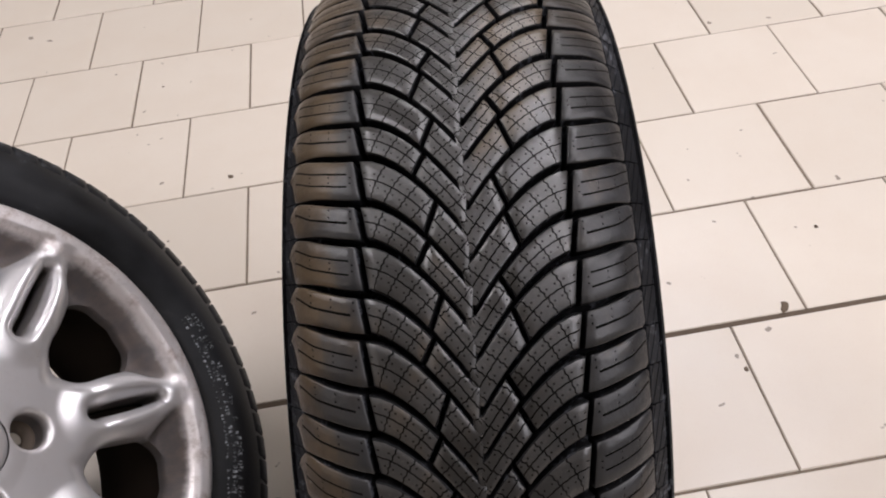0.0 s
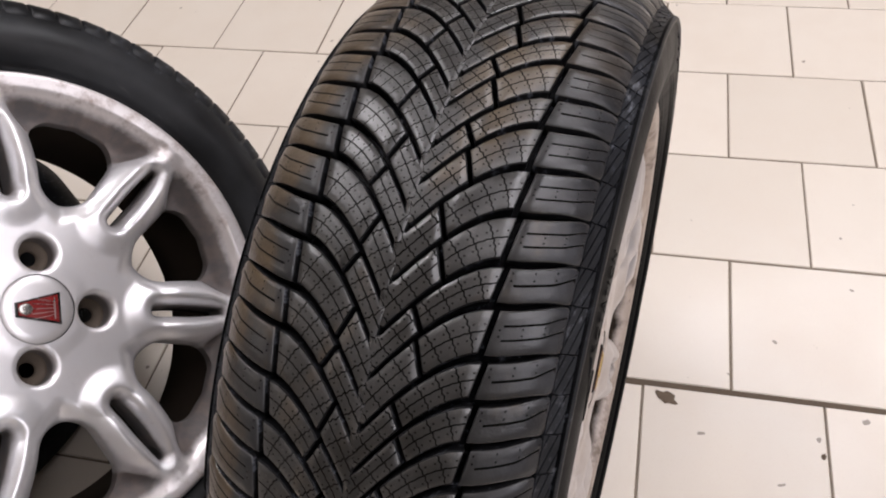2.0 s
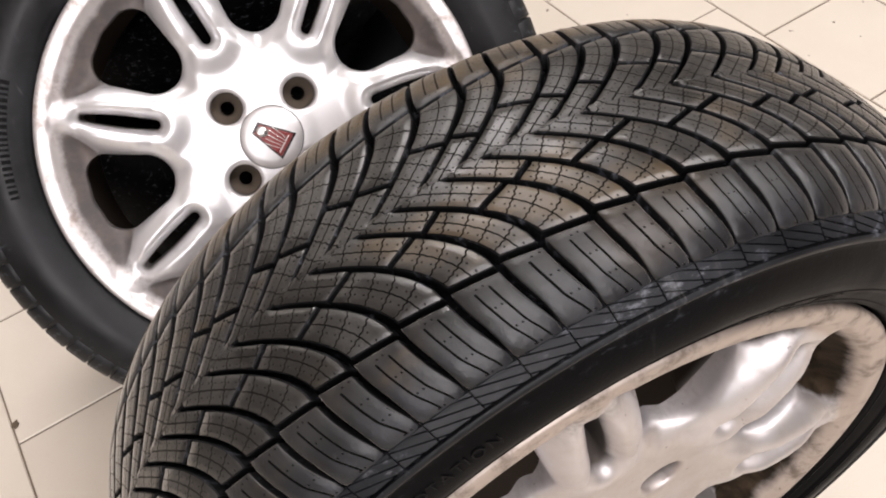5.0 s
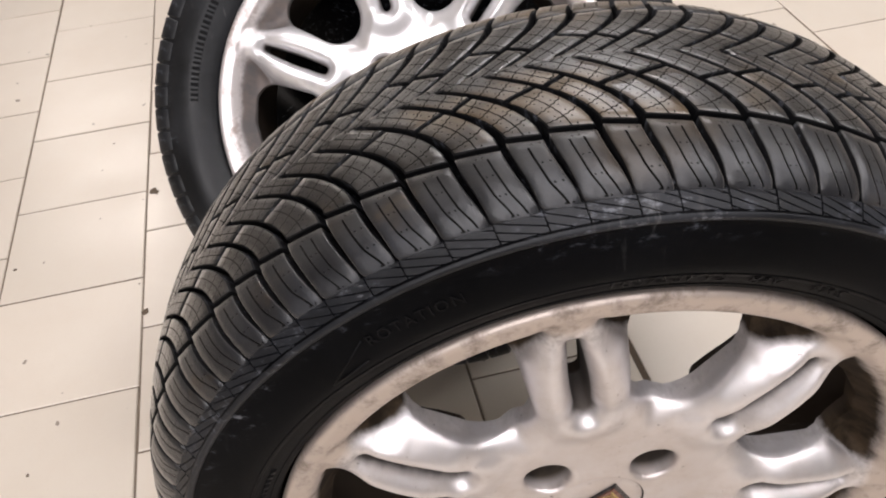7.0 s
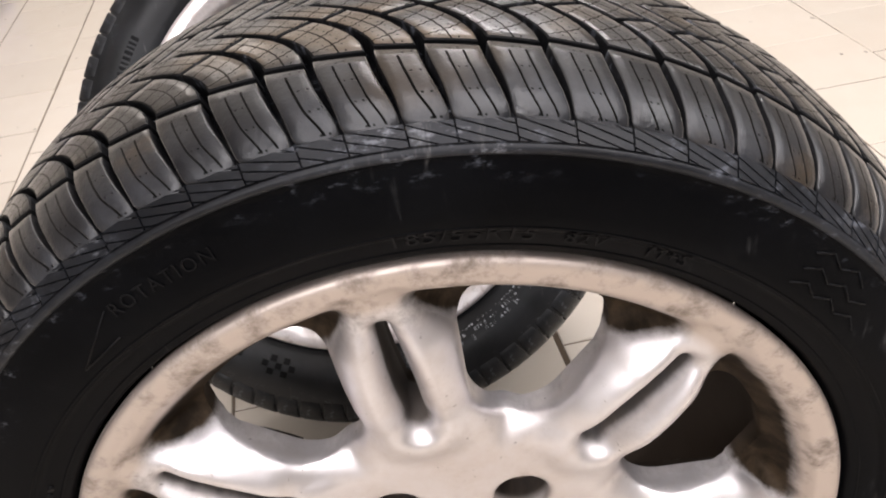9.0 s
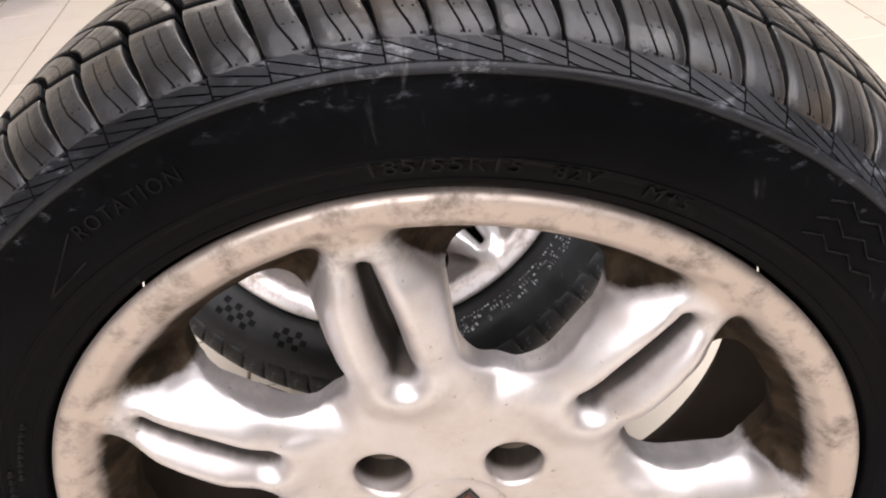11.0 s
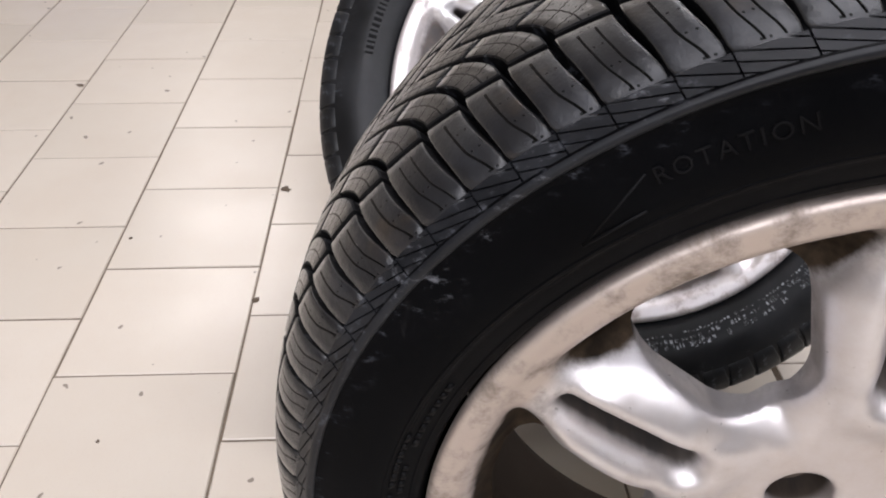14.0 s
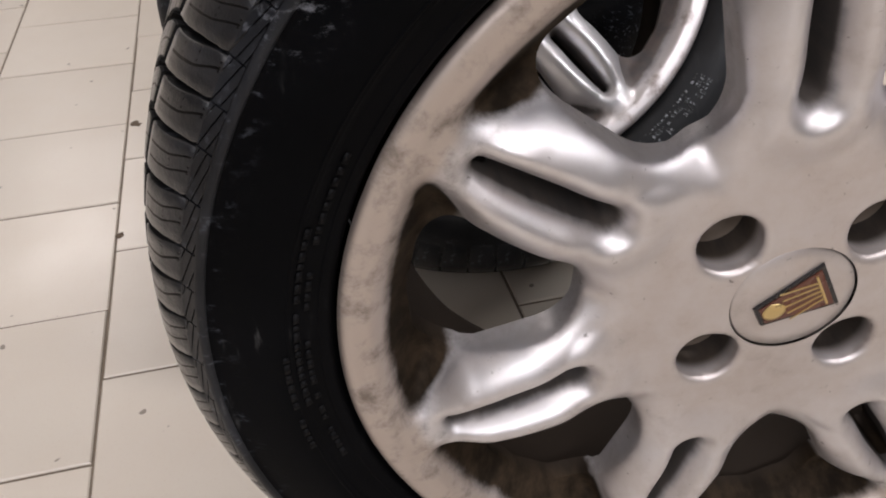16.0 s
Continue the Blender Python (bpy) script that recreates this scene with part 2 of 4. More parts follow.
def tile_glaze():
    n = Nodes("cream_glazed_tile")
    p = n.place()
    info = n.nt.nodes.new("ShaderNodeObjectInfo").outputs["Random"]
    island = n.nt.nodes.new("ShaderNodeNewGeometry").outputs["Random Per Island"]
    tone = n.m("FRACT", n.m("ADD", n.m("MULTIPLY", info, 3.7), n.m("MULTIPLY", island, 5.3)))
    speck = n.noise(p, 420.0, 3.0, 0.7)
    cloud = n.noise(p, 7.0, 5.0, 0.6)
    spots = n.noise(p, 46.0, 2.0, 0.4)
    col = n.mix(tone, (0.600, 0.545, 0.470), (0.660, 0.600, 0.522))
    col = n.mix(n.ramp(cloud, 0.3, 0.75, 0.0, 0.35), col, (0.575, 0.492, 0.405))
    col = n.mix(n.m("MULTIPLY", n.ramp(speck, 0.55, 0.75), 0.16), col, (0.42, 0.32, 0.22))
    col = n.mix(n.m("MULTIPLY", n.ramp(spots, 0.735, 0.76), 0.75), col, (0.12, 0.09, 0.065))
    n.bump(n.m("ADD", n.m("MULTIPLY", speck, 0.3), cloud), 0.05, 0.0015)
    return n.done(col, n.ramp(cloud, 0.3, 0.75, 0.29, 0.39))


def grout():
    n = Nodes("dark_grout")
    p = n.place()
    a = n.noise(p, 90.0, 5.0, 0.65)
    n.bump(a, 0.6, 0.002)
    return n.done(n.mix(a, (0.10, 0.08, 0.06), (0.24, 0.19, 0.14)), 0.9)


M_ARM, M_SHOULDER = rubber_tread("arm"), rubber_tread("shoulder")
M_SIDE = rubber_side("sidewall_rubber", (0.0014, 0.0015, 0.0019), (0.0042, 0.0045, 0.0055), shine=0.030, rough=(0.32, 0.50), smudges=((-0.217, 0.166, 0.020), (-0.196, 0.196, 0.012)))
M_OLD = rubber_side("worn_sidewall_rubber", (0.0058, 0.0063, 0.0072), (0.028, 0.030, 0.034), 0.55, (0.34, 0.55), 0.28)
# Near-black rubber puts the grooves' shade into the colour of block walls and edges.
M_GROOVE = rubber_side("shaded_groove_rubber", (0.0040, 0.0041, 0.0046), (0.012, 0.012, 0.013), 0.5, (0.5, 0.66), 0.12)
M_RIB = rubber_side("scuffed_rib_rubber", (0.0048, 0.0054, 0.0070), (0.022, 0.024, 0.029), 0.8, (0.36, 0.55), 0.22, 0.9, ((0.003, 0.283, 0.030), (-0.140, 0.246, 0.014), (-0.217, 0.166, 0.030), (0.030, 0.282, 0.022), (-0.185, 0.213, 0.026)))
M_LETTER = rubber_side("moulded_lettering", (0.0022, 0.0022, 0.0026), (0.0105, 0.0105, 0.0115), 0.7, (0.42, 0.56), 0.07)
M_LETTER_OLD = chalky()
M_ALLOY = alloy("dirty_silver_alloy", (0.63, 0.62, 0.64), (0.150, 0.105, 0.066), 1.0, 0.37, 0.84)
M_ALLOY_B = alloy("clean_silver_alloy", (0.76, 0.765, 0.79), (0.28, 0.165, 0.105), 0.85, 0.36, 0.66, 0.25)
M_CAP = plain("silver_cap", (0.78, 0.75, 0.72), 0.3, 0.6)
M_BLACK = plain("black_enamel_and_hollows", (0.012, 0.011, 0.011), 0.3)
M_BROWN = plain("brown_enamel", (0.11, 0.035, 0.02), 0.3)
M_RED = plain("red_enamel", (0.24, 0.02, 0.02), 0.28)
M_GOLD = plain("worn_gold", (0.62, 0.46, 0.2), 0.35, 0.7)
M_CHROME = plain("worn_chrome", (0.6, 0.58, 0.55), 0.3, 0.9)
M_STEEL = plain("rusty_bolt_seat", (0.13, 0.10, 0.075), 0.6, 0.4)
M_TILE, M_GROUT = tile_glaze(), grout()
M_SEAM = plain("dirty_expansion_joint", (0.13, 0.095, 0.065), 0.9, 0.0, 120.0, 0.5, 0.5)
M_WALL = plain("cream_wall_paint", (0.62, 0.58, 0.53), 0.8, 0.0, 4.0, 0.08)
M_CEIL = plain("white_ceiling_paint", (0.62, 0.60, 0.57), 0.85, 0.0, 4.0, 0.06)
M_LAMP = plain("white_lamp_housing", (0.8, 0.8, 0.8), 0.4)
M_BLUE = plain("blue_plastic", (0.02, 0.05, 0.34), 0.28, 0.0, 30.0, 0.3)
M_STAIN = plain("dried_dirt", (0.15, 0.11, 0.075), 0.9, 0.0, 160.0, 0.5, 0.4)

# ---- mesh helpers ----


def part(name, source, material, parent=None, label="", smooth=True):
    """Links a bmesh or a finished mesh as one object under its thing or part."""
    if isinstance(source, bmesh.types.BMesh):
        data = bpy.data.meshes.new(name)
        source.to_mesh(data)
        source.free()
        if smooth:
            for f in data.polygons:
                f.use_smooth = True
    else:
        data = source
    if not data.materials:
        for mm in (material if isinstance(material, (list, tuple)) else [material]):
            data.materials.append(mm)
    ob = new(name, data)
    if parent:
        ob.parent = parent
    return tagged(ob, label) if label else ob


def lathe(profile, steps=144, closed=False):
    """Turns a profile of (x, radius) round the x axis."""
    bm = bmesh.new()
    rings = [[bm.verts.new((x, r * math.cos(a), r * math.sin(a))) for x, r in profile] for a in (2 * math.pi * k / steps for k in range(steps))]
    for k in range(steps):
        a, b = rings[k], rings[(k + 1) % steps]
        for i in range(len(profile) - (0 if closed else 1)):
            j = (i + 1) % len(profile)
            bm.faces.new((a[i], a[j], b[j], b[i]))
    return bm


def box(bm, m, size, bevel=0.0):
    made = bmesh.ops.create_cube(bm, size=1.0, matrix=m @ Matrix.Diagonal((*size, 1)))
    if bevel:
        edges = list({e for v in made["verts"] for e in v.link_edges})
        bmesh.ops.bevel(bm, geom=edges, offset=bevel, segments=2, affect="EDGES")
    return bm


def smoothstep(a, b, t):
    t = np.clip((t - a) / (b - a), 0, 1)
    return t * t * (3 - 2 * t)

# ---- the alloy rim: seven slotted spokes, four bolt holes ----
SECTOR = 2 * math.pi / 7
BOLT_TURN = radians(38.0)
HUB_R, FACE_R = 0.0318, 0.2104


def segment_distance(px, py, ax, ay, bx, by):
    dx, dy = bx - ax, by - ay
    t = np.clip(((px - ax) * dx + (py - ay) * dy) / (dx * dx + dy * dy), 0, 1)
    return np.hypot(px - ax - t * dx, py - ay - t * dy), t


def window_distance(r, th):
    """Signed distance to the rounded triangular opening between two spokes; positive in the metal."""
    d = (th - SECTOR / 2 + SECTOR / 2) % SECTOR - SECTOR / 2
    lat, rad = np.abs(r * np.sin(d)), r * np.cos(d)
    tip, corner, tip_r, corner_r = (0.0, 0.1310), (0.0195, 0.1640), 0.0275, 0.0205
    ux, uy = corner[0] - tip[0], corner[1] - tip[1]
    h = math.hypot(ux, uy)
    ux, uy = ux / h, uy / h
    px, py = lat - tip[0], rad - tip[1]
    across, along = np.abs(px * uy - py * ux), px * ux + py * uy
    k = (tip_r - corner_r) / h
    m = math.sqrt(1 - k * k)
    t = along * m - across * k
    side = np.where(t < 0, np.hypot(across, along) - tip_r, np.where(t > m * h, np.hypot(across, along - h) - corner_r, across * m + along * k - tip_r))
    top, _ = segment_distance(lat, rad, 0.0, 0.1668, *corner)
    return np.minimum(side, top - corner_r)


def slot_distance(r, th):
    d = (th + SECTOR / 2) % SECTOR - SECTOR / 2
    lat, rad = r * np.sin(d), r * np.cos(d)
    dist, t = segment_distance(lat, rad, 0.0, 0.1120, 0.0, 0.1790)
    return dist - (0.0050 + 0.0018 * np.sin(np.clip(t, 0, 1) * math.pi) - 0.0014 * t)


def bolt_distance(r, th):
    d = (th - BOLT_TURN + math.pi / 4) % (math.pi / 2) - math.pi / 4
    return np.hypot(r * np.sin(d), r * np.cos(d) - 0.0514) - 0.0160


def round_off(d, reach, drop):
    t = 1 - np.clip(d / reach, 0, 1)
    return drop * (1 - np.sqrt(np.clip(1 - t * t, 0, 1)))


def face_height(r, th):
    """Front surface of the rim: a flat hub, domed spokes that stand proud of it and a smooth cone out to the flange."""
    w, s, b = window_distance(r, th), slot_distance(r, th), bolt_distance(r, th)
    spoke = np.abs((th + SECTOR / 2) % SECTOR - SECTOR / 2) * r
    x = 0.0822 + 0.0012 * smoothstep(0.05, 0.035, r)
    finger = np.maximum(0.60 * smoothstep(0.0330, 0.0100, s), smoothstep(0.090, 0.134, r))
    x = x + 0.0105 * finger - 0.0030 * smoothstep(0.150, 0.190, r)
    half = 0.0360 - 0.0220 * smoothstep(0.160, 0.206, r) + np.clip(0.160 - r, 0, 1) * 0.25
    arms = 0.0060 * np.log(np.exp((half - spoke) / 0.0060) + np.exp((half - (SECTOR * r - spoke)) / 0.0060)) - 0.0010
    edge = np.clip(-0.0045 * np.log(np.exp(-(w + 0.0080) / 0.0045) + np.exp(-arms / 0.0045)) + 0.0012, 0, 1)
    deep = 0.0250 - 0.0220 * smoothstep(0.174, 0.203, r)
    x = x - deep * (1 - np.clip(edge / 0.0250, 0, 1)) ** 2 - round_off(w, 0.0035, 0.0015)
    x = x - 0.0120 * (1 - np.clip(s / 0.0115, 0, 1)) ** 1.8
    x = x - round_off(b, 0.0055, 0.0035)
    well = 0.0585 + 0.0315 * smoothstep(0.1800, 0.2085, r)
    k = smoothstep(0.150, 0.188, r) * smoothstep(-0.0060, 0.0095, spoke - half)
    x = x * (1 - k) + np.minimum(well, 0.0895) * k
    dip = smoothstep(0.184, 0.194, r) * smoothstep(0.207, 0.198, r) * smoothstep(0.036, 0.016, spoke)
    x = x - 0.0012 * dip
    e = smoothstep(0.2045, FACE_R, r)
    return x * (1 - e) + 0.0903 * e


def rim_face():
    """The front of the rim as a solid shell, cut cleanly round its openings."""
    rs = np.concatenate([np.linspace(HUB_R, 0.08, 26), np.linspace(0.08, 0.192, 62)[1:], np.linspace(0.192, FACE_R, 15)[1:]])
    nt = 7 * 66
    ths = np.arange(nt) * 2 * math.pi / nt
    R, T = np.meshgrid(rs, ths, indexing="ij")
    keep = np.minimum(np.minimum(window_distance(R, T), slot_distance(R, T)), bolt_distance(R, T))
    verts, faces, key, cut = [], [], {}, []

    def at(i, j):
        k = (i, j % nt)
        if k not in key:
            key[k] = len(verts)
            verts.append((R[i, j % nt], T[i, j % nt]))
        return key[k]

    def between(p, q):
        p, q = (p[0], p[1] % nt), (q[0], q[1] % nt)
        k = (min(p, q), max(p, q))
        if k not in key:
            a, b = k
            t = keep[a] / (keep[a] - keep[b])
            ta, tb = T[a], T[b]
            if tb - ta > math.pi:
                ta += 2 * math.pi
            if ta - tb > math.pi:
                tb += 2 * math.pi
            key[k] = len(verts)
            verts.append((R[a] + t * (R[b] - R[a]), ta + t * (tb - ta)))
        return key[k]

    for i in range(len(rs) - 1):
        for j in range(nt):
            quad = [(i, j), (i + 1, j), (i + 1, j + 1), (i, j + 1)]
            val = [keep[a, b % nt] for a, b in quad]
            if min(val) > 0:
                faces.append([at(*q) for q in quad])
            elif max(val) > 0:
                poly, ends = [], []
                for a in range(4):
                    b = (a + 1) % 4
                    if val[a] > 0:
                        poly.append(at(*quad[a]))
                    if (val[a] > 0) != (val[b] > 0):
                        v = between(quad[a], quad[b])
                        poly.append(v)
                        ends.append((v, val[a] > 0))
                if len(poly) >= 3:
                    faces.append(poly)
                if len(ends) == 2:
                    cut.append((ends[0][0], ends[1][0]) if ends[0][1] else (ends[1][0], ends[0][0]))
    P = np.array(verts)
    h = face_height(P[:, 0], P[:, 1])
    n = len(P)
    deep = np.where(P[:, 0] < 0.075, 0.030, 0.0225) + 0.020 * smoothstep(0.010, 0.004, slot_distance(P[:, 0], P[:, 1]))
    flat = np.stack([P[:, 0] * np.cos(P[:, 1]), P[:, 0] * np.sin(P[:, 1])], 1)
    front = np.column_stack([h, flat])
    mid = np.column_stack([h - 0.006, flat])
    back = np.column_stack([np.minimum(h - 0.012, 0.082 - deep), flat])
    data = bpy.data.meshes.new("rim_face")
    walls = [(a, b, b + n, a + n) for a, b in cut] + [(a + n, b + n, b + 2 * n, a + 2 * n) for a, b in cut]
    data.from_pydata(np.vstack([front, mid, back]).tolist(), [], faces + walls + [[v + 2 * n for v in reversed(f)] for f in faces])
    data.validate()
    bm = bmesh.new()
    bm.from_mesh(data)
    bmesh.ops.recalc_face_normals(bm, faces=bm.faces)
    barrel = [(0.0903, 0.2104), (0.0906, 0.2125), (0.0908, 0.2145), (0.0908, 0.2168), (0.0899, 0.2192), (0.0868, 0.2208), (0.0800, 0.2190),
              (0.0740, 0.2060), (0.0560, 0.2005), (-0.0560, 0.1950), (-0.0740, 0.2040), (-0.0840, 0.2190), (-0.0900, 0.2210), (-0.0925, 0.2185),
              (-0.0915, 0.2130), (-0.0800, 0.2010), (-0.0560, 0.1895), (0.0300, 0.1905), (0.0480, 0.1930), (0.0600, 0.1985), (0.0790, 0.2040)]
    rings = [[bm.verts.new((x, r * math.cos(a), r * math.sin(a))) for x, r in barrel] for a in (2 * math.pi * k / 168 for k in range(168))]
    for k in range(168):
        a, b = rings[k], rings[(k + 1) % 168]
        for i in range(len(barrel)):
            j = (i + 1) % len(barrel)
            bm.faces.new((a[i], a[j], b[j], b[i]))
    bmesh.ops.recalc_face_normals(bm, faces=bm.faces)
    bm.to_mesh(data)
    bm.free()
    for f in data.polygons:
        f.use_smooth = True
    data.set_sharp_from_angle(angle=radians(50))
    return data


def shield(w_top, w_low, half, x0, x1):
    """The badge's tapering shield, its wide end along +y."""
    pts = [(half, w_top), (half, -w_top), (-half, -w_low), (-half, w_low)]
    bm = bmesh.new()
    lo = [bm.verts.new((x0, a, b)) for a, b in pts]
    hi = [bm.verts.new((x1, a * 0.97, b * 0.97)) for a, b in pts]
    bm.faces.new(hi)
    for i in range(4):
        bm.faces.new((lo[i], lo[(i + 1) % 4], hi[(i + 1) % 4], hi[i]))
    bmesh.ops.recalc_face_normals(bm, faces=bm.faces)
    return bm


RIM_MESH = rim_face()


def fit_rim(wheel, spin, cap_turn, metal, badge, bright, label):
    data = RIM_MESH if not RIM_MESH.materials else RIM_MESH.copy()
    data.materials.clear()
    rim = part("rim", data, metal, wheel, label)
    rim.matrix_local = Matrix.Rotation(spin, 4, "X")
    cap = part("centre_cap", lathe([(0.060, 0.0315), (0.0772, 0.0315), (0.0783, 0.0306), (0.0790, 0.0220), (0.0792, 0.0001)], 72), metal, wheel)
    cap.matrix_local = Matrix.Translation((0.0045, 0, 0)) @ Matrix.Rotation(spin + cap_turn, 4, "X")
    plate = part("badge", shield(0.0150, 0.0065, 0.0195, 0.0786, 0.0806), M_BLACK, cap, "small black shield-shaped badge plate", smooth=False)
    field = shield(0.0128, 0.0052, 0.0172, 0.0800, 0.0812)
    part("badge_field", field, badge, cap, smooth=False)
    for k in range(5):
        z = (k - 2) * 0.0042
        ray = box(bmesh.new(), Matrix.Translation((0.0815, 0.0040, z * 0.9)) @ Matrix.Rotation(radians(-9 * (k - 2) * 0.6), 4, "X"), (0.0006, 0.0190, 0.0005))
        part("emblem_line", ray, bright, cap, smooth=False)
    part("emblem_bar", box(bmesh.new(), Matrix.Translation((0.0815, 0.0135, 0)), (0.0006, 0.0012, 0.0200)), bright, cap, smooth=False)
    shape = bmesh.new()
    bmesh.ops.create_icosphere(shape, subdivisions=2, radius=1.0, matrix=Matrix.Translation((0.0812, -0.0108, 0)) @ Matrix.Diagonal((0.0007, 0.0062, 0.0056, 1)))
    part("emblem", shape, bright, cap, "plain worn metal emblem on the badge")
    # A black ring paints the dark of the narrow gap round the cap.
    gap = part("cap_gap_shade", lathe([(0.0790, 0.0305), (0.0790, 0.0325)], 72), M_BLACK, rim)
    for k in range(4):
        a = BOLT_TURN + k * math.pi / 2
        seat = lathe([(0.046, 0.0070), (0.0505, 0.0078), (0.0505, 0.0135), (0.0535, 0.0172)], 28)
        s = part("bolt_seat", seat, M_STEEL, rim)
        s.matrix_local = Matrix.Rotation(a, 4, "X") @ Matrix.Translation((0.004, 0.0514, 0))
        # A closed black lining stands in for the dark inside the open hole.
        bore = part("bolt_bore", lathe([(0.0485, 0.0076), (0.0380, 0.0076), (0.0380, 0.0001)], 20), M_BLACK, rim)
        bore.matrix_local = s.matrix_local.copy()
    return rim


# ---- the treaded tyre ----
CENTRE = -0.0013            # the pattern's middle lies a little inboard
CROWN = [(0.0, 0.3105), (0.020, 0.3099), (0.035, 0.3087), (0.048, 0.3068), (0.060, 0.3038), (0.070, 0.3000), (0.078, 0.2953), (0.0845, 0.2893), (0.0885, 0.2832), (0.0924, 0.2794)]
CX, CR = np.array([p[0] for p in CROWN]), np.array([p[1] for p in CROWN])
CL = np.concatenate([[0], np.cumsum(np.hypot(np.diff(CX), np.diff(CR)))])


def flare(x):
    """The inner shoulder reaches a little further out."""
    return x + 0.0055 * min(max((x - 0.05) / 0.04, 0.0), 1.0)


def crown(l, h):
    """Place on the tread's crown: l metres of arc from the middle, h metres above the surface."""
    a = abs(l)
    x, r = np.interp(a, CL, CX), np.interp(a, CL, CR)
    x1, r1 = np.interp(a + 0.002, CL, CX), np.interp(a + 0.002, CL, CR)
    x0, r0 = np.interp(max(a - 0.002, 0), CL, CX), np.interp(max(a - 0.002, 0), CL, CR)
    tx, tr = x1 - x0, r1 - r0
    d = math.hypot(tx, tr) or 1.0
    nx, nr = -tr / d, tx / d
    x = x + nx * h
    return ((x if l > 0 else -flare(x)) + CENTRE, r + nr * h)


def on_tread(deg, l, h):
    x, r = crown(l, h)
    a = radians(deg)
    return (x, r * math.cos(a), r * math.sin(a))


MM = math.degrees(0.001 / 0.3075)      # degrees for one millimetre round the tread
NOTCH, SWEEP = 0.0532, 9.1


def groove_line(l):
    """How far, in degrees, a sweeping groove lags behind its notch at l."""
    t = np.clip(1 - abs(l) / NOTCH, 0, 1.15)
    return SWEEP * t ** 1.62


def arm_run(l):
    """Length in millimetres along an arm from the middle to l, and its slope there."""
    q = np.linspace(0.0, abs(l), 24)
    slope = SWEEP * 1.62 / NOTCH * np.clip(1 - q / NOTCH, 0, 1.15) ** 0.62 / (MM * 1000)
    step = np.hypot(1.0, slope)
    run = float(((step[1:] + step[:-1]) / 2 * np.diff(q)).sum()) * 1000
    return run * (1 if l >= 0 else -1), float(slope[-1])


def block_mesh(name, ls, low, high, uv, wall, side, skew=lambda f: 0.0, edge=1):
    """One tread block: rows across the tread (ls), from low(l) to high(l) degrees, chamfered, with sunken walls."""
    nv = 4
    nu = len(ls) - 1
    bm = bmesh.new()
    layer = bm.loops.layers.uv.new("UVMap")
    where = {}

    def ring(inset, h):
        rows = []
        for i, l in enumerate(ls):
            row = []
            for j in range(nv + 1):
                li = l + skew(i / nu) * (j / nv - 0.5)
                a, b = low(li), high(li)
                if i == 0:
                    li = li + math.copysign(inset, ls[-1] - ls[0])
                if i == nu:
                    li = li - math.copysign(inset, ls[-1] - ls[0])
                d = a + (b - a) * j / nv
                if j == 0:
                    d += inset * 1000 * MM * 1.3
                if j == nv:
                    d -= inset * 1000 * MM * 1.3
                v = bm.verts.new(on_tread(d, side * li, h))
                where[v] = uv(li, d, a, b)
                row.append(v)
            rows.append(row)
        return rows

    top = ring(0.0006, 0.0)
    for i in range(nu):
        for j in range(nv):
            bm.faces.new((top[i][j], top[i + 1][j], top[i + 1][j + 1], top[i][j + 1])).smooth = True

    def border(rows):
        return [rows[i][0] for i in range(nu + 1)] + [rows[nu][j] for j in range(1, nv + 1)] + [rows[i][nv] for i in range(nu - 1, -1, -1)] + [rows[0][j] for j in range(nv - 1, 0, -1)]

    def outline(inset, h):
        pts = []
        order = [(i, 0) for i in range(nu + 1)] + [(nu, j) for j in range(1, nv + 1)] + [(i, nv) for i in range(nu - 1, -1, -1)] + [(0, j) for j in range(nv - 1, 0, -1)]
        for i, j in order:
            l = ls[i] + skew(i / nu) * (j / nv - 0.5)
            a, b = low(l), high(l)
            if i == 0:
                l += math.copysign(inset, ls[-1] - ls[0])
            if i == nu:
                l -= math.copysign(inset, ls[-1] - ls[0])
            d = a + (b - a) * j / nv
            d += (1 if j == 0 else -1 if j == nv else 0) * inset * 1000 * MM * 1.3
            v = bm.verts.new(on_tread(d, side * l, h(l) if callable(h) else h))
            where[v] = (-50.0, 50.0)
            pts.append(v)
        return pts

    b0, b1, b2 = border(top), outline(0.0, -0.0007), outline(-0.0003, wall)
    # walls, and arm-block chamfers, take the groove colour with its painted shade
    for p, q, smooth in ((b0, b1, False), (b1, b2, False)):
        for k in range(len(p)):
            f = bm.faces.new((p[k], q[k], q[(k + 1) % len(p)], p[(k + 1) % len(p)]))
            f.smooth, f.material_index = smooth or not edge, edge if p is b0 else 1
    for f in bm.faces:
        for lp in f.loops:
            lp[layer].uv = where[lp.vert]
    bmesh.ops.recalc_face_normals(bm, faces=bm.faces)
    data = bpy.data.meshes.new(name)
    bm.to_mesh(data)
    bm.free()
    # the closed side must face outwards
    mid = data.polygons[0]
    c, nrm = mid.center, mid.normal
    if nrm.x * c.x * 0.3 + nrm.y * c.y + nrm.z * c.z < 0:
        data.flip_normals()
    return data


PITCH = {"L": 4.9, "S": 4.0}
STEP_L = NOTCH + 0.0004


def depth(l):
    return -0.0098 + 0.0060 * float(smoothstep(0.055, 0.092, abs(l)))


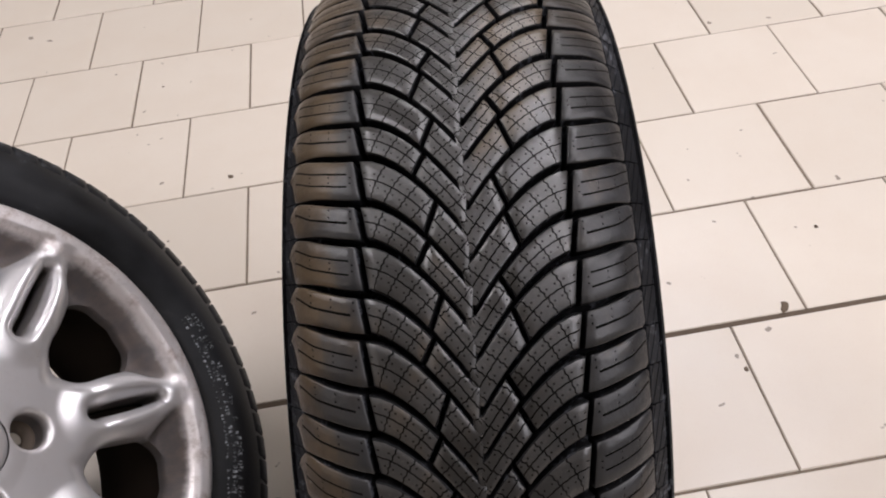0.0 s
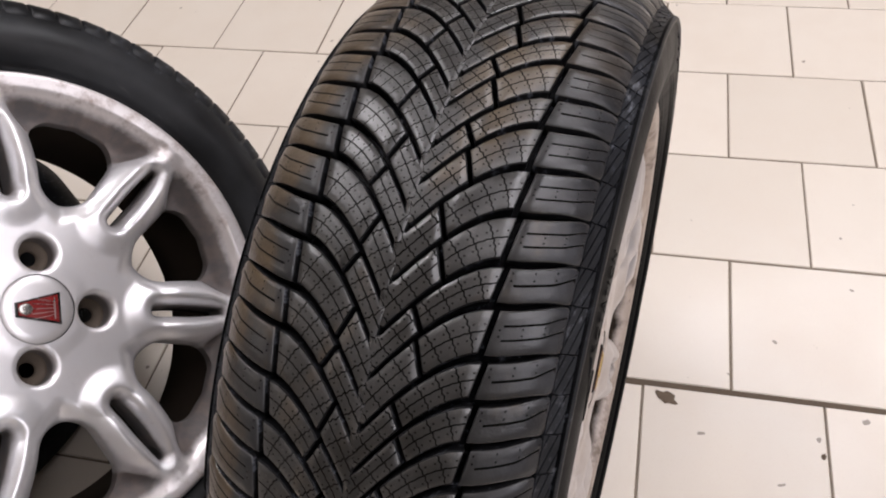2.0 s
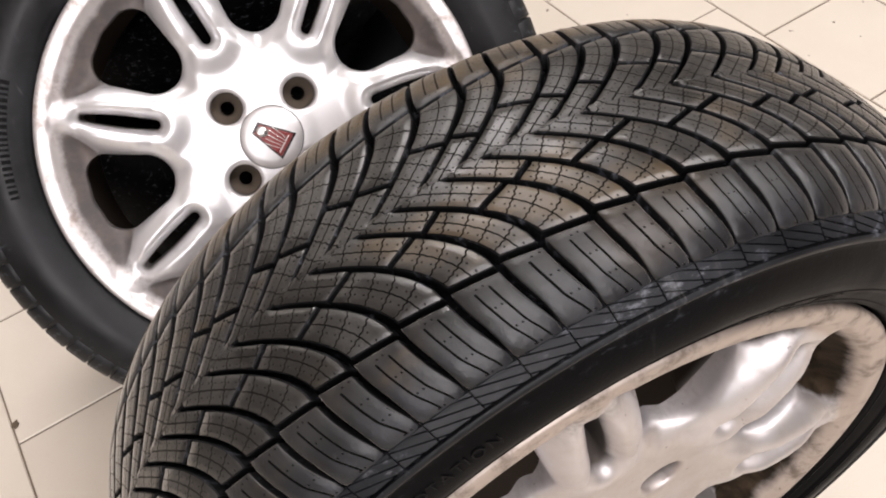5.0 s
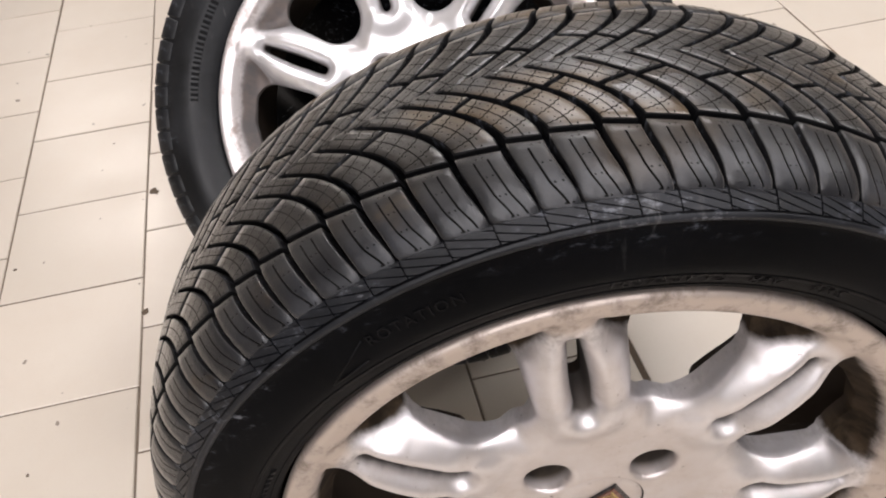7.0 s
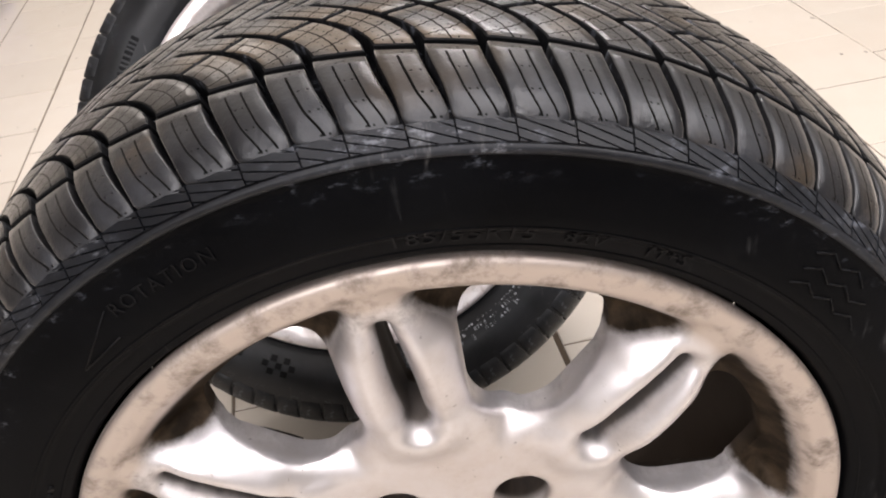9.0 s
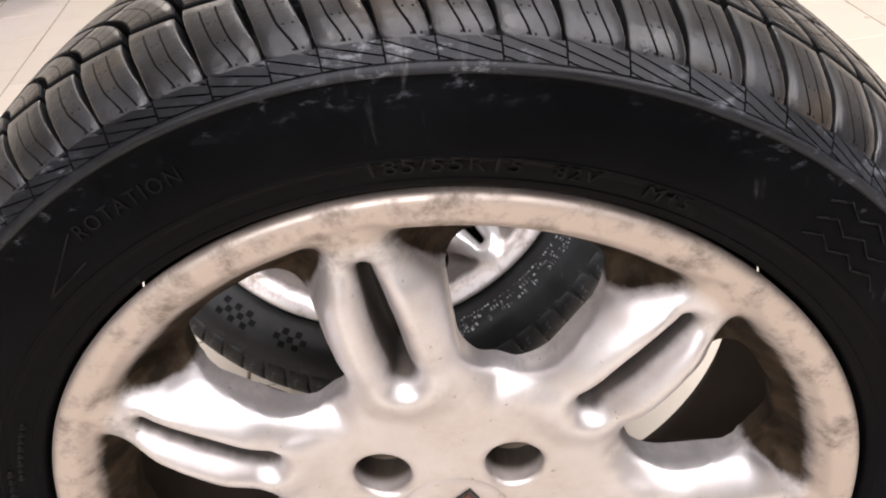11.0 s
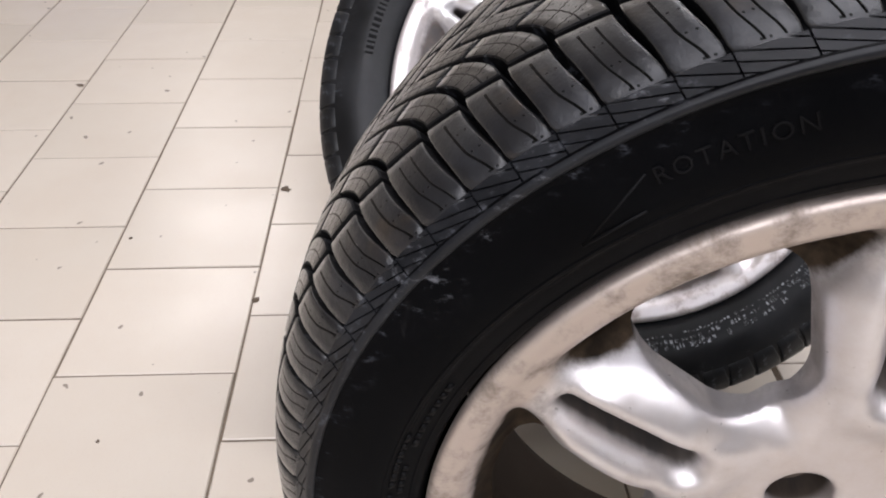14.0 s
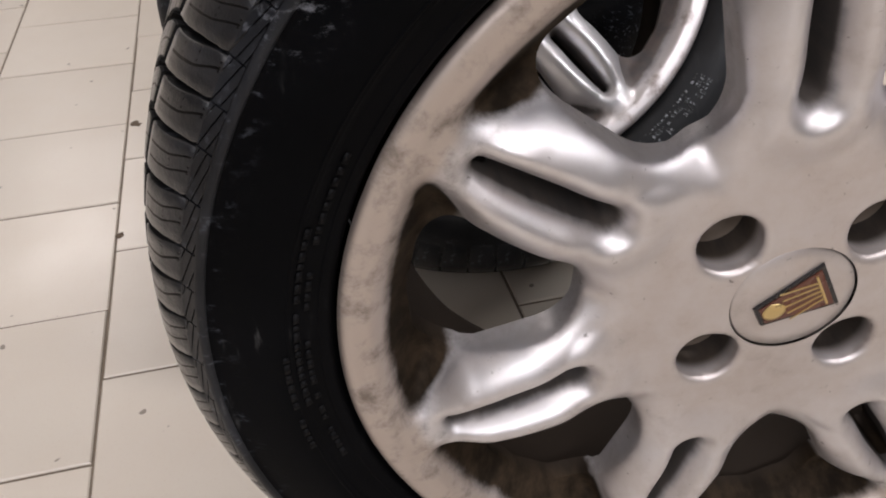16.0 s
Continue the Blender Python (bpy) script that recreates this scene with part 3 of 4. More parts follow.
def arm_blocks(size, side, odd):
    """The two pieces of a sweeping arm, cut by the oblique groove."""
    p = PITCH[size]
    c0 = c1 = 0.0176 if odd == (side > 0) else 0.0226

    def gap(l):
        return (1.20 + 0.45 * abs(l) / NOTCH) * MM * 1.30

    low = lambda l: groove_line(l) + gap(l)
    high = lambda l: groove_line(l) + p - gap(l)
    made = []
    for a, b, tag in ((0.0, 1.0, "inner"), (1.0, 2.0, "outer")):
        n = 7
        if tag == "inner":
            ls = np.linspace(-0.0035 if side > 0 else -0.0005, c0 - 0.0009, n)
        else:
            ls = np.linspace(c1 + 0.0009, NOTCH - 0.0012, n)

        def uv(l, d, lo, hi):
            run, slope = arm_run(l)
            off = (d - (lo + hi) / 2) / MM / math.hypot(1.0, slope)
            return (run - slope * off + 3.0, off)
        made.append(block_mesh("tread_block", list(ls), low, high, uv, -0.0100, side, (lambda f: 0.0060 * f + 0.002 * (1 - f)) if tag == "inner" else (lambda f: 0.0060 * (1 - f) - 0.0030 * f)))
    return made


def shoulder_block(size, side):
    p = PITCH[size]
    g = 1.95 * MM

    def tongue(l):
        return 0.85 * max(0.0, (abs(l) - 0.0895) / 0.0067) ** 2

    def low(l):
        return tongue(l) + g * (1.0 - 0.75 * float(smoothstep(0.070, 0.094, abs(l)))) - 2.1 * float(smoothstep(0.050, 0.100, abs(l))) + 0.1

    def high(l):
        return p - tongue(l) - g * (1.0 - 0.75 * float(smoothstep(0.070, 0.094, abs(l)))) - 2.1 * float(smoothstep(0.050, 0.100, abs(l))) + 0.1

    ls = np.concatenate([np.linspace(STEP_L + 0.0014, 0.072, 4), np.linspace(0.076, 0.0962, 7)])

    def uv(l, d, lo, hi):
        y = (d - (lo + hi) / 2) / MM
        return ((abs(l) - STEP_L) * 1000, y / 3.6 if size == "L" else 1 + y / 4.4)
    return block_mesh("tread_block", list(ls), low, high, uv, lambda l: depth(l), side, lambda f: -0.0030 * (1 - f) - 0.0075 * max(0.0, f - 0.55) / 0.45, 0)


def side_rib(size, side):
    """Slanting ribs that fill a pitch under the shoulder block."""
    p = PITCH[size]
    bm = bmesh.new()

    def clip(poly, f):
        out = []
        for a, b in zip(poly, poly[1:] + poly[:1]):
            fa, fb = f(a), f(b)
            if fa >= 0:
                out.append(a)
            if fa * fb < 0:
                t = fa / (fa - fb)
                out.append((a[0] + t * (b[0] - a[0]), a[1] + t * (b[1] - a[1])))
        return out

    left, right = 0.45 * MM / p, 1 - 0.45 * MM / p
    cell = [(left, 0.0), (right, 0.0), (right, 0.5), (right, 1.0), (left, 1.0), (left, 0.5)]
    slope, step = 0.80, (0.46 if size == "L" else 0.52)
    for k in range(5):
        a, b = k * step - 0.16, (k + 1) * step - 0.16 - 0.085
        strip = clip(clip(cell, lambda c: c[1] + slope * c[0] - a), lambda c: b - c[1] - slope * c[0])
        if len(strip) < 3:
            continue
        rings = [[bm.verts.new(on_side(p * u - 2.0 - 0.25 * t, 0.0915 + 0.0094 * t, side, h)) for u, t in strip] for h in (-0.0012, 0.0005)]
        bm.faces.new(rings[1])
        for i in range(len(strip)):
            j = (i + 1) % len(strip)
            bm.faces.new((rings[0][i], rings[0][j], rings[1][j], rings[1][i]))
    bmesh.ops.recalc_face_normals(bm, faces=bm.faces)
    data = bpy.data.meshes.new("side_rib")
    bm.to_mesh(data)
    bm.free()
    return data


WALL = [(0.0800, 0.2900), (0.0845, 0.2862), (0.0880, 0.2838), (0.0918, 0.2800), (0.0932, 0.2806), (0.0948, 0.2802), (0.0957, 0.2788), (0.0957, 0.2770), (0.0951, 0.2752), (0.0955, 0.2725),
        (0.0968, 0.2680), (0.0982, 0.2620), (0.0991, 0.2560), (0.0994, 0.2500), (0.0988, 0.2448), (0.0972, 0.2408), (0.0966, 0.2398), (0.0958, 0.2394), (0.0951, 0.2372), (0.0936, 0.2330),
        (0.0915, 0.2290), (0.0905, 0.2255), (0.0885, 0.2235), (0.0850, 0.2225), (0.0820, 0.2215)]


def on_side(deg, l, side, h):
    """Place on the upper sidewall, l metres of arc from the tread's middle, past the shoulder blocks."""
    t = (l - 0.0940) / 0.0072
    x, r = 0.0872 + 0.0056 * t, 0.2850 - 0.0048 * t
    a = radians(deg)
    return ((x + h if side > 0 else -(x + h) - 0.0040) + (CENTRE if side < 0 else CENTRE * 0.3), (r + 0.4 * h) * math.cos(a), (r + 0.4 * h) * math.sin(a))


def pitches(run, start_at):
    """Notch angles all round, beginning with the known run of long and short pitches."""
    left = {"L": 40 - run.count("L"), "S": 41 - run.count("S")}
    rest = list("L" * left["L"] + "S" * left["S"])
    random.Random(7).shuffle(rest)
    out, a = [], start_at
    for s in list(run) + rest:
        out.append((a, s))
        a += PITCH[s]
    return out


def lettering(text, size, r, deg, tight=1.0, thick=0.0002, x=0.0988):
    """Raised letters bent along the sidewall, reading upright from outside; deg is where their middle stands."""
    curve = bpy.data.curves.new("lettering_curve", "FONT")
    curve.body, curve.size, curve.extrude, curve.align_x, curve.space_character = text, size, thick, "CENTER", tight
    curve.resolution_u = 3
    ob = bpy.data.objects.new("lettering_curve", curve)
    scene.collection.objects.link(ob)
    bpy.context.view_layer.update()
    data = bpy.data.meshes.new_from_object(ob.evaluated_get(bpy.context.evaluated_depsgraph_get()))
    bpy.data.objects.remove(ob)
    bpy.data.curves.remove(curve)
    for v in data.vertices:
        a = radians(deg) - v.co.x / r
        rr = r + v.co.y
        xs = np.interp(-rr, [-q[1] for q in WALL], [q[0] for q in WALL])
        v.co = (xs + v.co.z + 0.0002, rr * math.cos(a), rr * math.sin(a))
    return data


def wall_mark(pts, width, h=0.0006):
    """A raised line on the sidewall through (deg, radius) points."""
    bm = bmesh.new()
    for (d0, r0), (d1, r1) in zip(pts, pts[1:]):
        p, q = [Vector((r * math.cos(radians(d)), r * math.sin(radians(d)))) for d, r in ((d0, r0), (d1, r1))]
        t = (q - p).normalized()
        nrm = Vector((-t.y, t.x)) * width / 2
        vs = []
        for hh in (-0.001, h):
            for w in (p + nrm, p - nrm, q - nrm, q + nrm):
                xs = np.interp(-w.length, [-k[1] for k in WALL], [k[0] for k in WALL])
                vs.append(bm.verts.new((xs + hh, w.x, w.y)))
        bm.faces.new(vs[4:])
        for i in range(4):
            bm.faces.new((vs[i], vs[(i + 1) % 4], vs[4 + (i + 1) % 4], vs[4 + i]))
    bmesh.ops.recalc_face_normals(bm, faces=bm.faces)
    return bm


def stand(centre, az, lean):
    """The pose of a wheel whose outer face looks along az, tipped back by lean (radians)."""
    ax = Vector((math.cos(lean) * math.cos(az), math.cos(lean) * math.sin(az), math.sin(lean)))
    y = Vector((-math.sin(az), math.cos(az), 0))
    m = Matrix((ax, y, ax.cross(y))).transposed().to_4x4()
    m.translation = centre
    return m


# ---- the standing wheel with the directional winter tyre ----
wheel_a = tagged(new("car_wheel"), "upright car wheel, dirty silver seven-spoke alloy with new directional winter tyre", "car wheel", "wheels on the tiled floor")
wheel_a.matrix_world = stand((-0.0025, -0.0827, 0.3126), 0.0084, -0.0140)
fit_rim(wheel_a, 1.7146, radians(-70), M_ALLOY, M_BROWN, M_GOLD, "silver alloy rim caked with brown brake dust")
UNDER = [(0.0745, 0.2895), (0.066, 0.2920), (0.055, 0.2950), (0.040, 0.2982), (0.020, 0.3000), (0.0, 0.3006), (-0.020, 0.3000), (-0.040, 0.2982), (-0.055, 0.2950), (-0.068, 0.2920), (-0.0775, 0.2895)]
right_wall = [(x + CENTRE * 0.3, r) for x, r in WALL]
left_wall = [(-x - 0.0040 + CENTRE, r) for x, r in WALL]
tyre = part("tyre", lathe(list(reversed(right_wall)) + UNDER + left_wall, 200), M_SIDE, wheel_a, "new black tyre with a directional V tread")
FAR = {M_ARM: [], M_SHOULDER: []}
right_run = pitches("LLLLLSLSLLLSLSSS", 63.80)
left_run = pitches("SLSLLSLSLSLSS", 104.35 - 4.0 - 4.9 - 4.0 - 4.9 - 4.9)
cache = {}
for side, run in ((1, right_run), (-1, left_run)):
    for k, (deg, size) in enumerate(run):
        odd = k % 2
        if (side, size, odd) not in cache:
            cache[side, size, odd] = [(d, M_ARM) for d in arm_blocks(size, side, odd)] + [(shoulder_block(size, side), M_SHOULDER)]
        for data, mm in cache[side, size, odd]:
            turn = deg % 360
            if 62 < turn < 158:
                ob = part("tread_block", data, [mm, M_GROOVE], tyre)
                ob.matrix_local = Matrix.Rotation(radians(deg), 4, "X")
            else:
                FAR[mm].append((data, deg))
for mm, items in FAR.items():
    bm = bmesh.new()
    layer = bm.loops.layers.uv.new("UVMap")
    for data, deg in items:
        n0 = len(bm.verts)
        bm.from_mesh(data)
        bm.verts.ensure_lookup_table()
        bmesh.ops.rotate(bm, cent=(0, 0, 0), matrix=Matrix.Rotation(radians(deg), 3, "X"), verts=bm.verts[n0:])
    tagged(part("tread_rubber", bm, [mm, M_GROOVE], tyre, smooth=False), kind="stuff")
ribs = bmesh.new()
rib_cache = {}
for side, run in ((1, right_run), (-1, left_run)):
    for deg, size in run:
        if (side, size) not in rib_cache:
            rib_cache[side, size] = side_rib(size, side)
        n0 = len(ribs.verts)
        ribs.from_mesh(rib_cache[side, size])
        ribs.verts.ensure_lookup_table()
        bmesh.ops.rotate(ribs, cent=(0, 0, 0), matrix=Matrix.Rotation(radians(deg), 3, "X"), verts=ribs.verts[n0:])
tagged(part("shoulder_ribs", ribs, M_RIB, tyre, smooth=False), kind="stuff")
for ring_r in (0.2290, 0.2425):
    ring_x = float(np.interp(-ring_r, [-k[1] for k in WALL], [k[0] for k in WALL])) + CENTRE * 0.3
    part("moulded_ring", lathe([(ring_x - 0.0006, ring_r + 0.0011), (ring_x + 0.0005, ring_r + 0.0004), (ring_x + 0.0005, ring_r - 0.0004), (ring_x - 0.0006, ring_r - 0.0011)], 200), M_SIDE, tyre)
ridge = [(0.0950, 0.2805), (0.0961, 0.2797), (0.0966, 0.2786), (0.0966, 0.2774), (0.0961, 0.2764), (0.0950, 0.2757)]
part("shoulder_ridge", lathe([(x + CENTRE * 0.3, r) for x, r in ridge], 200), M_RIB, tyre, "scuffed bluish rubber ridge")
part("lettering", lettering("ROTATION", 0.0095, 0.2572, 115.6, 1.22), M_LETTER, tyre, "raised rubber lettering")
part("lettering", lettering("185/55R15", 0.0130, 0.2335, 86.0, 1.12), M_LETTER, tyre, "raised rubber lettering")
part("lettering", lettering("82V", 0.0110, 0.2330, 73.0, 1.1), M_LETTER, tyre, "raised rubber lettering")
part("lettering", lettering("M+S", 0.0110, 0.2328, 63.4, 1.1), M_LETTER, tyre, "raised rubber lettering")
part("rotation_arrow", wall_mark([(123.6, 0.2490), (129.8, 0.2480), (122.3, 0.2625)], 0.0009, 0.0004), M_LETTER, tyre)
for j in range(3):
    part("zigzag_moulding", wall_mark([(50 - 1.9 * i, 0.2500 + 0.0085 * j + (0.0042 if i % 2 else 0.0)) for i in range(7 - j)], 0.0007, 0.0004), M_LETTER, tyre)
for j, (r0, d0, d1) in enumerate(((0.2340, 152, 196), (0.2385, 160, 186), (0.2440, 176, 192))):
    d = d0
    rnd = random.Random(j)
    while d < d1:
        w = rnd.uniform(0.5, 1.3)
        if rnd.random() < 0.8:
            part("lettering_bar", wall_mark([(d, r0), (d + w, r0)], 0.0026, 0.0004), M_LETTER, tyre)
        d += w + 0.45

# ---- the leaning wheel with the worn tyre ----
wheel_b = tagged(new("car_wheel"), "leaning car wheel, clean silver seven-spoke alloy with worn black tyre", "car wheel", "wheels on the tiled floor")
wheel_b.matrix_world = stand((-0.4698, -0.1634, 0.2855), -0.0962, 0.6498)
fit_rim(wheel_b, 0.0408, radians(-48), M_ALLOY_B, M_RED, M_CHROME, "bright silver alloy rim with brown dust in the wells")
OLD_WALL = [(0.0760, 0.2930), (0.0830, 0.2865), (0.0880, 0.2790), (0.0905, 0.2740), (0.0930, 0.2690), (0.0958, 0.2600), (0.0970, 0.2520), (0.0962, 0.2440), (0.0925, 0.2360), (0.0900, 0.2300), (0.0870, 0.2245), (0.0830, 0.2215)]
OLD_UNDER = [(0.0700, 0.2945), (0.0500, 0.2975), (0.0250, 0.2992), (0.0, 0.2998), (-0.0250, 0.2992), (-0.0500, 0.2975), (-0.0700, 0.2945)]
old = part("tyre", lathe(list(reversed(OLD_WALL)) + OLD_UNDER + [(-x, r) for x, r in OLD_WALL], 180), M_OLD, wheel_b, "worn black tyre with blocky shoulders")


def old_block(side):
    """A worn shoulder block that wraps over the tyre's edge."""
    line = [(0.0500, 0.3022), (0.0640, 0.3000), (0.0750, 0.2965), (0.0820, 0.2912), (0.0865, 0.2845), (0.0895, 0.2768)]
    bm = bmesh.new()
    rows = []
    for h in (0.0, -0.006):
        for s in (-1, -0.85, 0.85, 1):
            row = []
            for i, (x, r) in enumerate(line):
                half = radians(2.32 - 0.16 * (i > 3)) * s
                drop = h - (0.0007 if abs(s) == 1 else 0)
                row.append(bm.verts.new((side * (x + drop * (0.2 + 0.14 * i)), (r + drop) * math.cos(half), (r + drop) * math.sin(half))))
            rows.append(row)
    for a, b in zip(rows[:4], rows[1:4]):
        for i in range(len(line) - 1):
            bm.faces.new((a[i], a[i + 1], b[i + 1], b[i])).smooth = True
    for a, b in ((rows[0], rows[4]), (rows[3], rows[7])):
        for i in range(len(line) - 1):
            bm.faces.new((a[i], a[i + 1], b[i + 1], b[i]))
    for i in (0, len(line) - 1):
        for k in range(3):
            bm.faces.new((rows[k][i], rows[k + 1][i], rows[k + 5][i], rows[k + 4][i]))
    bmesh.ops.recalc_face_normals(bm, faces=bm.faces)
    data = bpy.data.meshes.new("tread_block")
    bm.to_mesh(data)
    bm.free()
    return data


for side in (1, -1):
    data = old_block(side)
    for k in range(72):
        ob = part("tread_block", data, M_OLD, old)
        ob.matrix_local = Matrix.Rotation(radians(5.0 * k + (2.5 if side < 0 else 0)), 4, "X")
for x0 in (-0.030, -0.010, 0.010, 0.030):
    part("tread_rib", lathe([(x0 - 0.0085, 0.2960), (x0 - 0.0075, 0.3040 - abs(x0) * 0.03), (x0 + 0.0075, 0.3040 - abs(x0) * 0.03), (x0 + 0.0085, 0.2960)], 120), M_OLD, old)


def old_bar(deg, r, w, tall, h=0.0008):
    bm = bmesh.new()
    vs = []
    for hh in (-0.001, h):
        for d, rr in ((deg, r - tall / 2), (deg + w, r - tall / 2), (deg + w, r + tall / 2), (deg, r + tall / 2)):
            xs = np.interp(-rr, [-q[1] for q in OLD_WALL], [q[0] for q in OLD_WALL])
            vs.append(bm.verts.new((xs + hh, rr * math.cos(radians(d)), rr * math.sin(radians(d)))))
    bm.faces.new(vs[4:])
    for i in range(4):
        bm.faces.new((vs[i], vs[(i + 1) % 4], vs[4 + (i + 1) % 4], vs[4 + i]))
    bmesh.ops.recalc_face_normals(bm, faces=bm.faces)
    return bm


rnd = random.Random(4)
for row, tall in ((0.2475, 0.0064), (0.2412, 0.0046), (0.2360, 0.0024)):
    d = -92.0
    while d < -32:
        w = rnd.uniform(0.30, 0.75)
        if rnd.random() < 0.75:
            part("lettering_bar", old_bar(d, row + rnd.uniform(-0.0008, 0.0008), w, tall * rnd.uniform(0.4, 1.0)), M_LETTER_OLD, old, smooth=False)
        d += w + rnd.uniform(0.25, 0.6)
d = 150.0
while d < 176:
    w = rnd.uniform(0.5, 1.0)
    part("lettering_bar", old_bar(d, 0.2445, w, 0.008), M_LETTER, old, smooth=False)
    d += w + 0.6
for i in range(14):
    for j in range(3):
        if (i + j) % 2 == 0 and not 5 < i < 9:
            part("check_moulding", old_bar(-128 + 1.7 * i, 0.2385 + 0.0068 * j, 1.6, 0.0064, 0.0006), M_LETTER, old, smooth=False)

# ---- dark wheels lying in a pile behind the leaning wheel and holding it up ----


def lying_wheel(x, y, z):
    thing = tagged(new("loose_wheel"), "loose black wheel lying flat in a pile behind the leaning wheel", "car wheel", "piled loose wheels")
    thing.matrix_world = Matrix.Translation((x, y, z + 0.0925)) @ Matrix.Rotation(radians(90), 4, "Y")
    part("tyre", lathe([(-0.078, 0.190), (-0.088, 0.205), (-0.0922, 0.235), (-0.088, 0.270), (-0.070, 0.292), (0, 0.300), (0.070, 0.292), (0.088, 0.270), (0.0922, 0.235), (0.088, 0.205), (0.078, 0.190)], 120), M_SIDE, thing)
    part("rim", lathe([(-0.080, 0.192), (-0.060, 0.180), (-0.055, 0.06), (-0.050, 0.0001)], 96), M_BLACK, thing)
    part("barrel", lathe([(0.080, 0.192), (0.060, 0.180), (-0.060, 0.180)], 96), M_BLACK, thing)
    return thing


lying_wheel(-0.828, -0.135, 0.0)
lying_wheel(-0.948, -0.135, 0.1848)

# ---- blue plastic crate far across the floor ----


def crate(m):
    thing = tagged(new("plastic_crate"), "blue plastic crate with rounded feet on the tiles", "crate")
    thing.matrix_world = m
    rail = bmesh.new()
    box(rail, Matrix.Translation((0, 0, 0.13)), (0.34, 0.5, 0.19), 0.02)
    part("body", rail, M_BLUE, thing)
    foot_bm = bmesh.new()
    bmesh.ops.create_uvsphere(foot_bm, u_segments=20, v_segments=12, radius=1.0, matrix=Matrix.Diagonal((0.024, 0.022, 0.045, 1)))
    data = bpy.data.meshes.new("foot")
    foot_bm.to_mesh(data)
    foot_bm.free()
    for f in data.polygons:
        f.use_smooth = True
    for i in range(10):
        foot = part("foot", data, M_BLUE, thing)
        foot.matrix_local = Matrix.Translation((0.170, -0.225 + 0.050 * i, 0.045))
    return thing


crate(pose(-2.155, -1.590, 0, 0, 0, 45))

# ---- room shell ----
X0, X1, Y0, Y1 = -8.0, 7.0, -7.0, 7.0
for name, cx, cy, sx, sy in (("wall_west", X0 - 0.1, (Y0 + Y1) / 2, 0.2, Y1 - Y0 + 0.4), ("wall_east", X1 + 0.1, (Y0 + Y1) / 2, 0.2, Y1 - Y0 + 0.4),
                             ("wall_south", (X0 + X1) / 2, Y0 - 0.1, X1 - X0, 0.2), ("wall_north", (X0 + X1) / 2, Y1 + 0.1, X1 - X0, 0.2)):
    tagged(part(name, box(bmesh.new(), Matrix.Translation((cx, cy, CEIL / 2)), (sx, sy, CEIL)), M_WALL, None, "plain cream painted wall", smooth=False), category="wall", kind="structure")
tagged(part("ceiling", box(bmesh.new(), Matrix.Translation(((X0 + X1) / 2, (Y0 + Y1) / 2, CEIL + 0.1)), (X1 - X0 + 0.4, Y1 - Y0 + 0.4, 0.2)), M_CEIL, None, "plain white ceiling", smooth=False), category="ceiling", kind="structure")
for lx, ly, turn, long in LAMPS:
    lamp = tagged(new("ceiling_lamp"), "white strip lamp fixed under the ceiling", "lamp", "ceiling lamps")
    lamp.matrix_world = pose(lx, ly, CEIL, 0, 0, turn)
    part("housing", box(bmesh.new(), Matrix.Translation((0, 0, -0.04)), (long + 0.06, 0.66 if long > 2 else 0.34, 0.08), 0.01), M_LAMP, lamp)

# ---- tiled floor: running bond with one wide joint ----
TURN_F, P_T, V0 = 0.1283, 0.2085, -0.1042
SHIFT = 0.0055             # the wide joint pushes the rows beyond it apart
floor = tagged(part("floor", box(bmesh.new(), Matrix.Translation(((X0 + X1) / 2, (Y0 + Y1) / 2, -0.052)), (X1 - X0, Y1 - Y0, 0.1)), M_GROUT, None, "cream square floor tiles in running bond with dark joints", smooth=False), category="floor", kind="structure")
JOINT, SEAM, THICK = 0.0030, 0.0085, 0.0100


def tile_mesh(low, high):
    """A tile from its row's joints, its corner at the origin; bevelled."""
    bm = bmesh.new()
    x0, x1, y0, y1, b = JOINT / 2, P_T - JOINT / 2, low, P_T - high, 0.0012
    rings = []
    for inset, z in ((0, -THICK), (0, -b), (b, 0)):
        rings.append([bm.verts.new(p) for p in ((x0 + inset, y0 + inset, z), (x1 - inset, y0 + inset, z), (x1 - inset, y1 - inset, z), (x0 + inset, y1 - inset, z))])
    bm.faces.new(rings[2])
    for p, q in zip(rings, rings[1:]):
        for i in range(4):
            bm.faces.new((p[i], p[(i + 1) % 4], q[(i + 1) % 4], q[i]))
    data = bpy.data.meshes.new("tile")
    bm.to_mesh(data)
    bm.free()
    return data


TILE = tile_mesh(JOINT / 2, JOINT / 2)
grid = Matrix.Rotation(TURN_F, 4, "Z")
places = []
rt = random.Random(11)
for j in range(-42, 43):
    for i in range(-46, 46):
        u, v = (0.1206 if j >= 0 else 0.1158) + (i + 0.5 * (j % 2)) * P_T, V0 + j * P_T + (SHIFT if j >= 1 else 0.0)
        c = grid @ Vector((u + P_T / 2, v + P_T / 2, 0))
        if X0 + 0.16 < c.x < X1 - 0.16 and Y0 + 0.16 < c.y < Y1 - 0.16:
            tilt = Matrix.Rotation(rt.gauss(0, 0.0012), 4, "X") @ Matrix.Rotation(rt.gauss(0, 0.0012), 4, "Y")
            m = grid @ Matrix.Translation((u + rt.gauss(0, 0.0004), v + rt.gauss(0, 0.0004), rt.uniform(-0.0006, 0.0))) @ tilt
            places.append(((c.x + 0.45) ** 2 * 0.8 + (c.y + 0.05) ** 2, TILE, m))
places.sort(key=lambda p: p[0])
for _, data, m in places[:300]:
    ob = part("tile", data, M_TILE, floor, smooth=False)
    ob.matrix_local = m
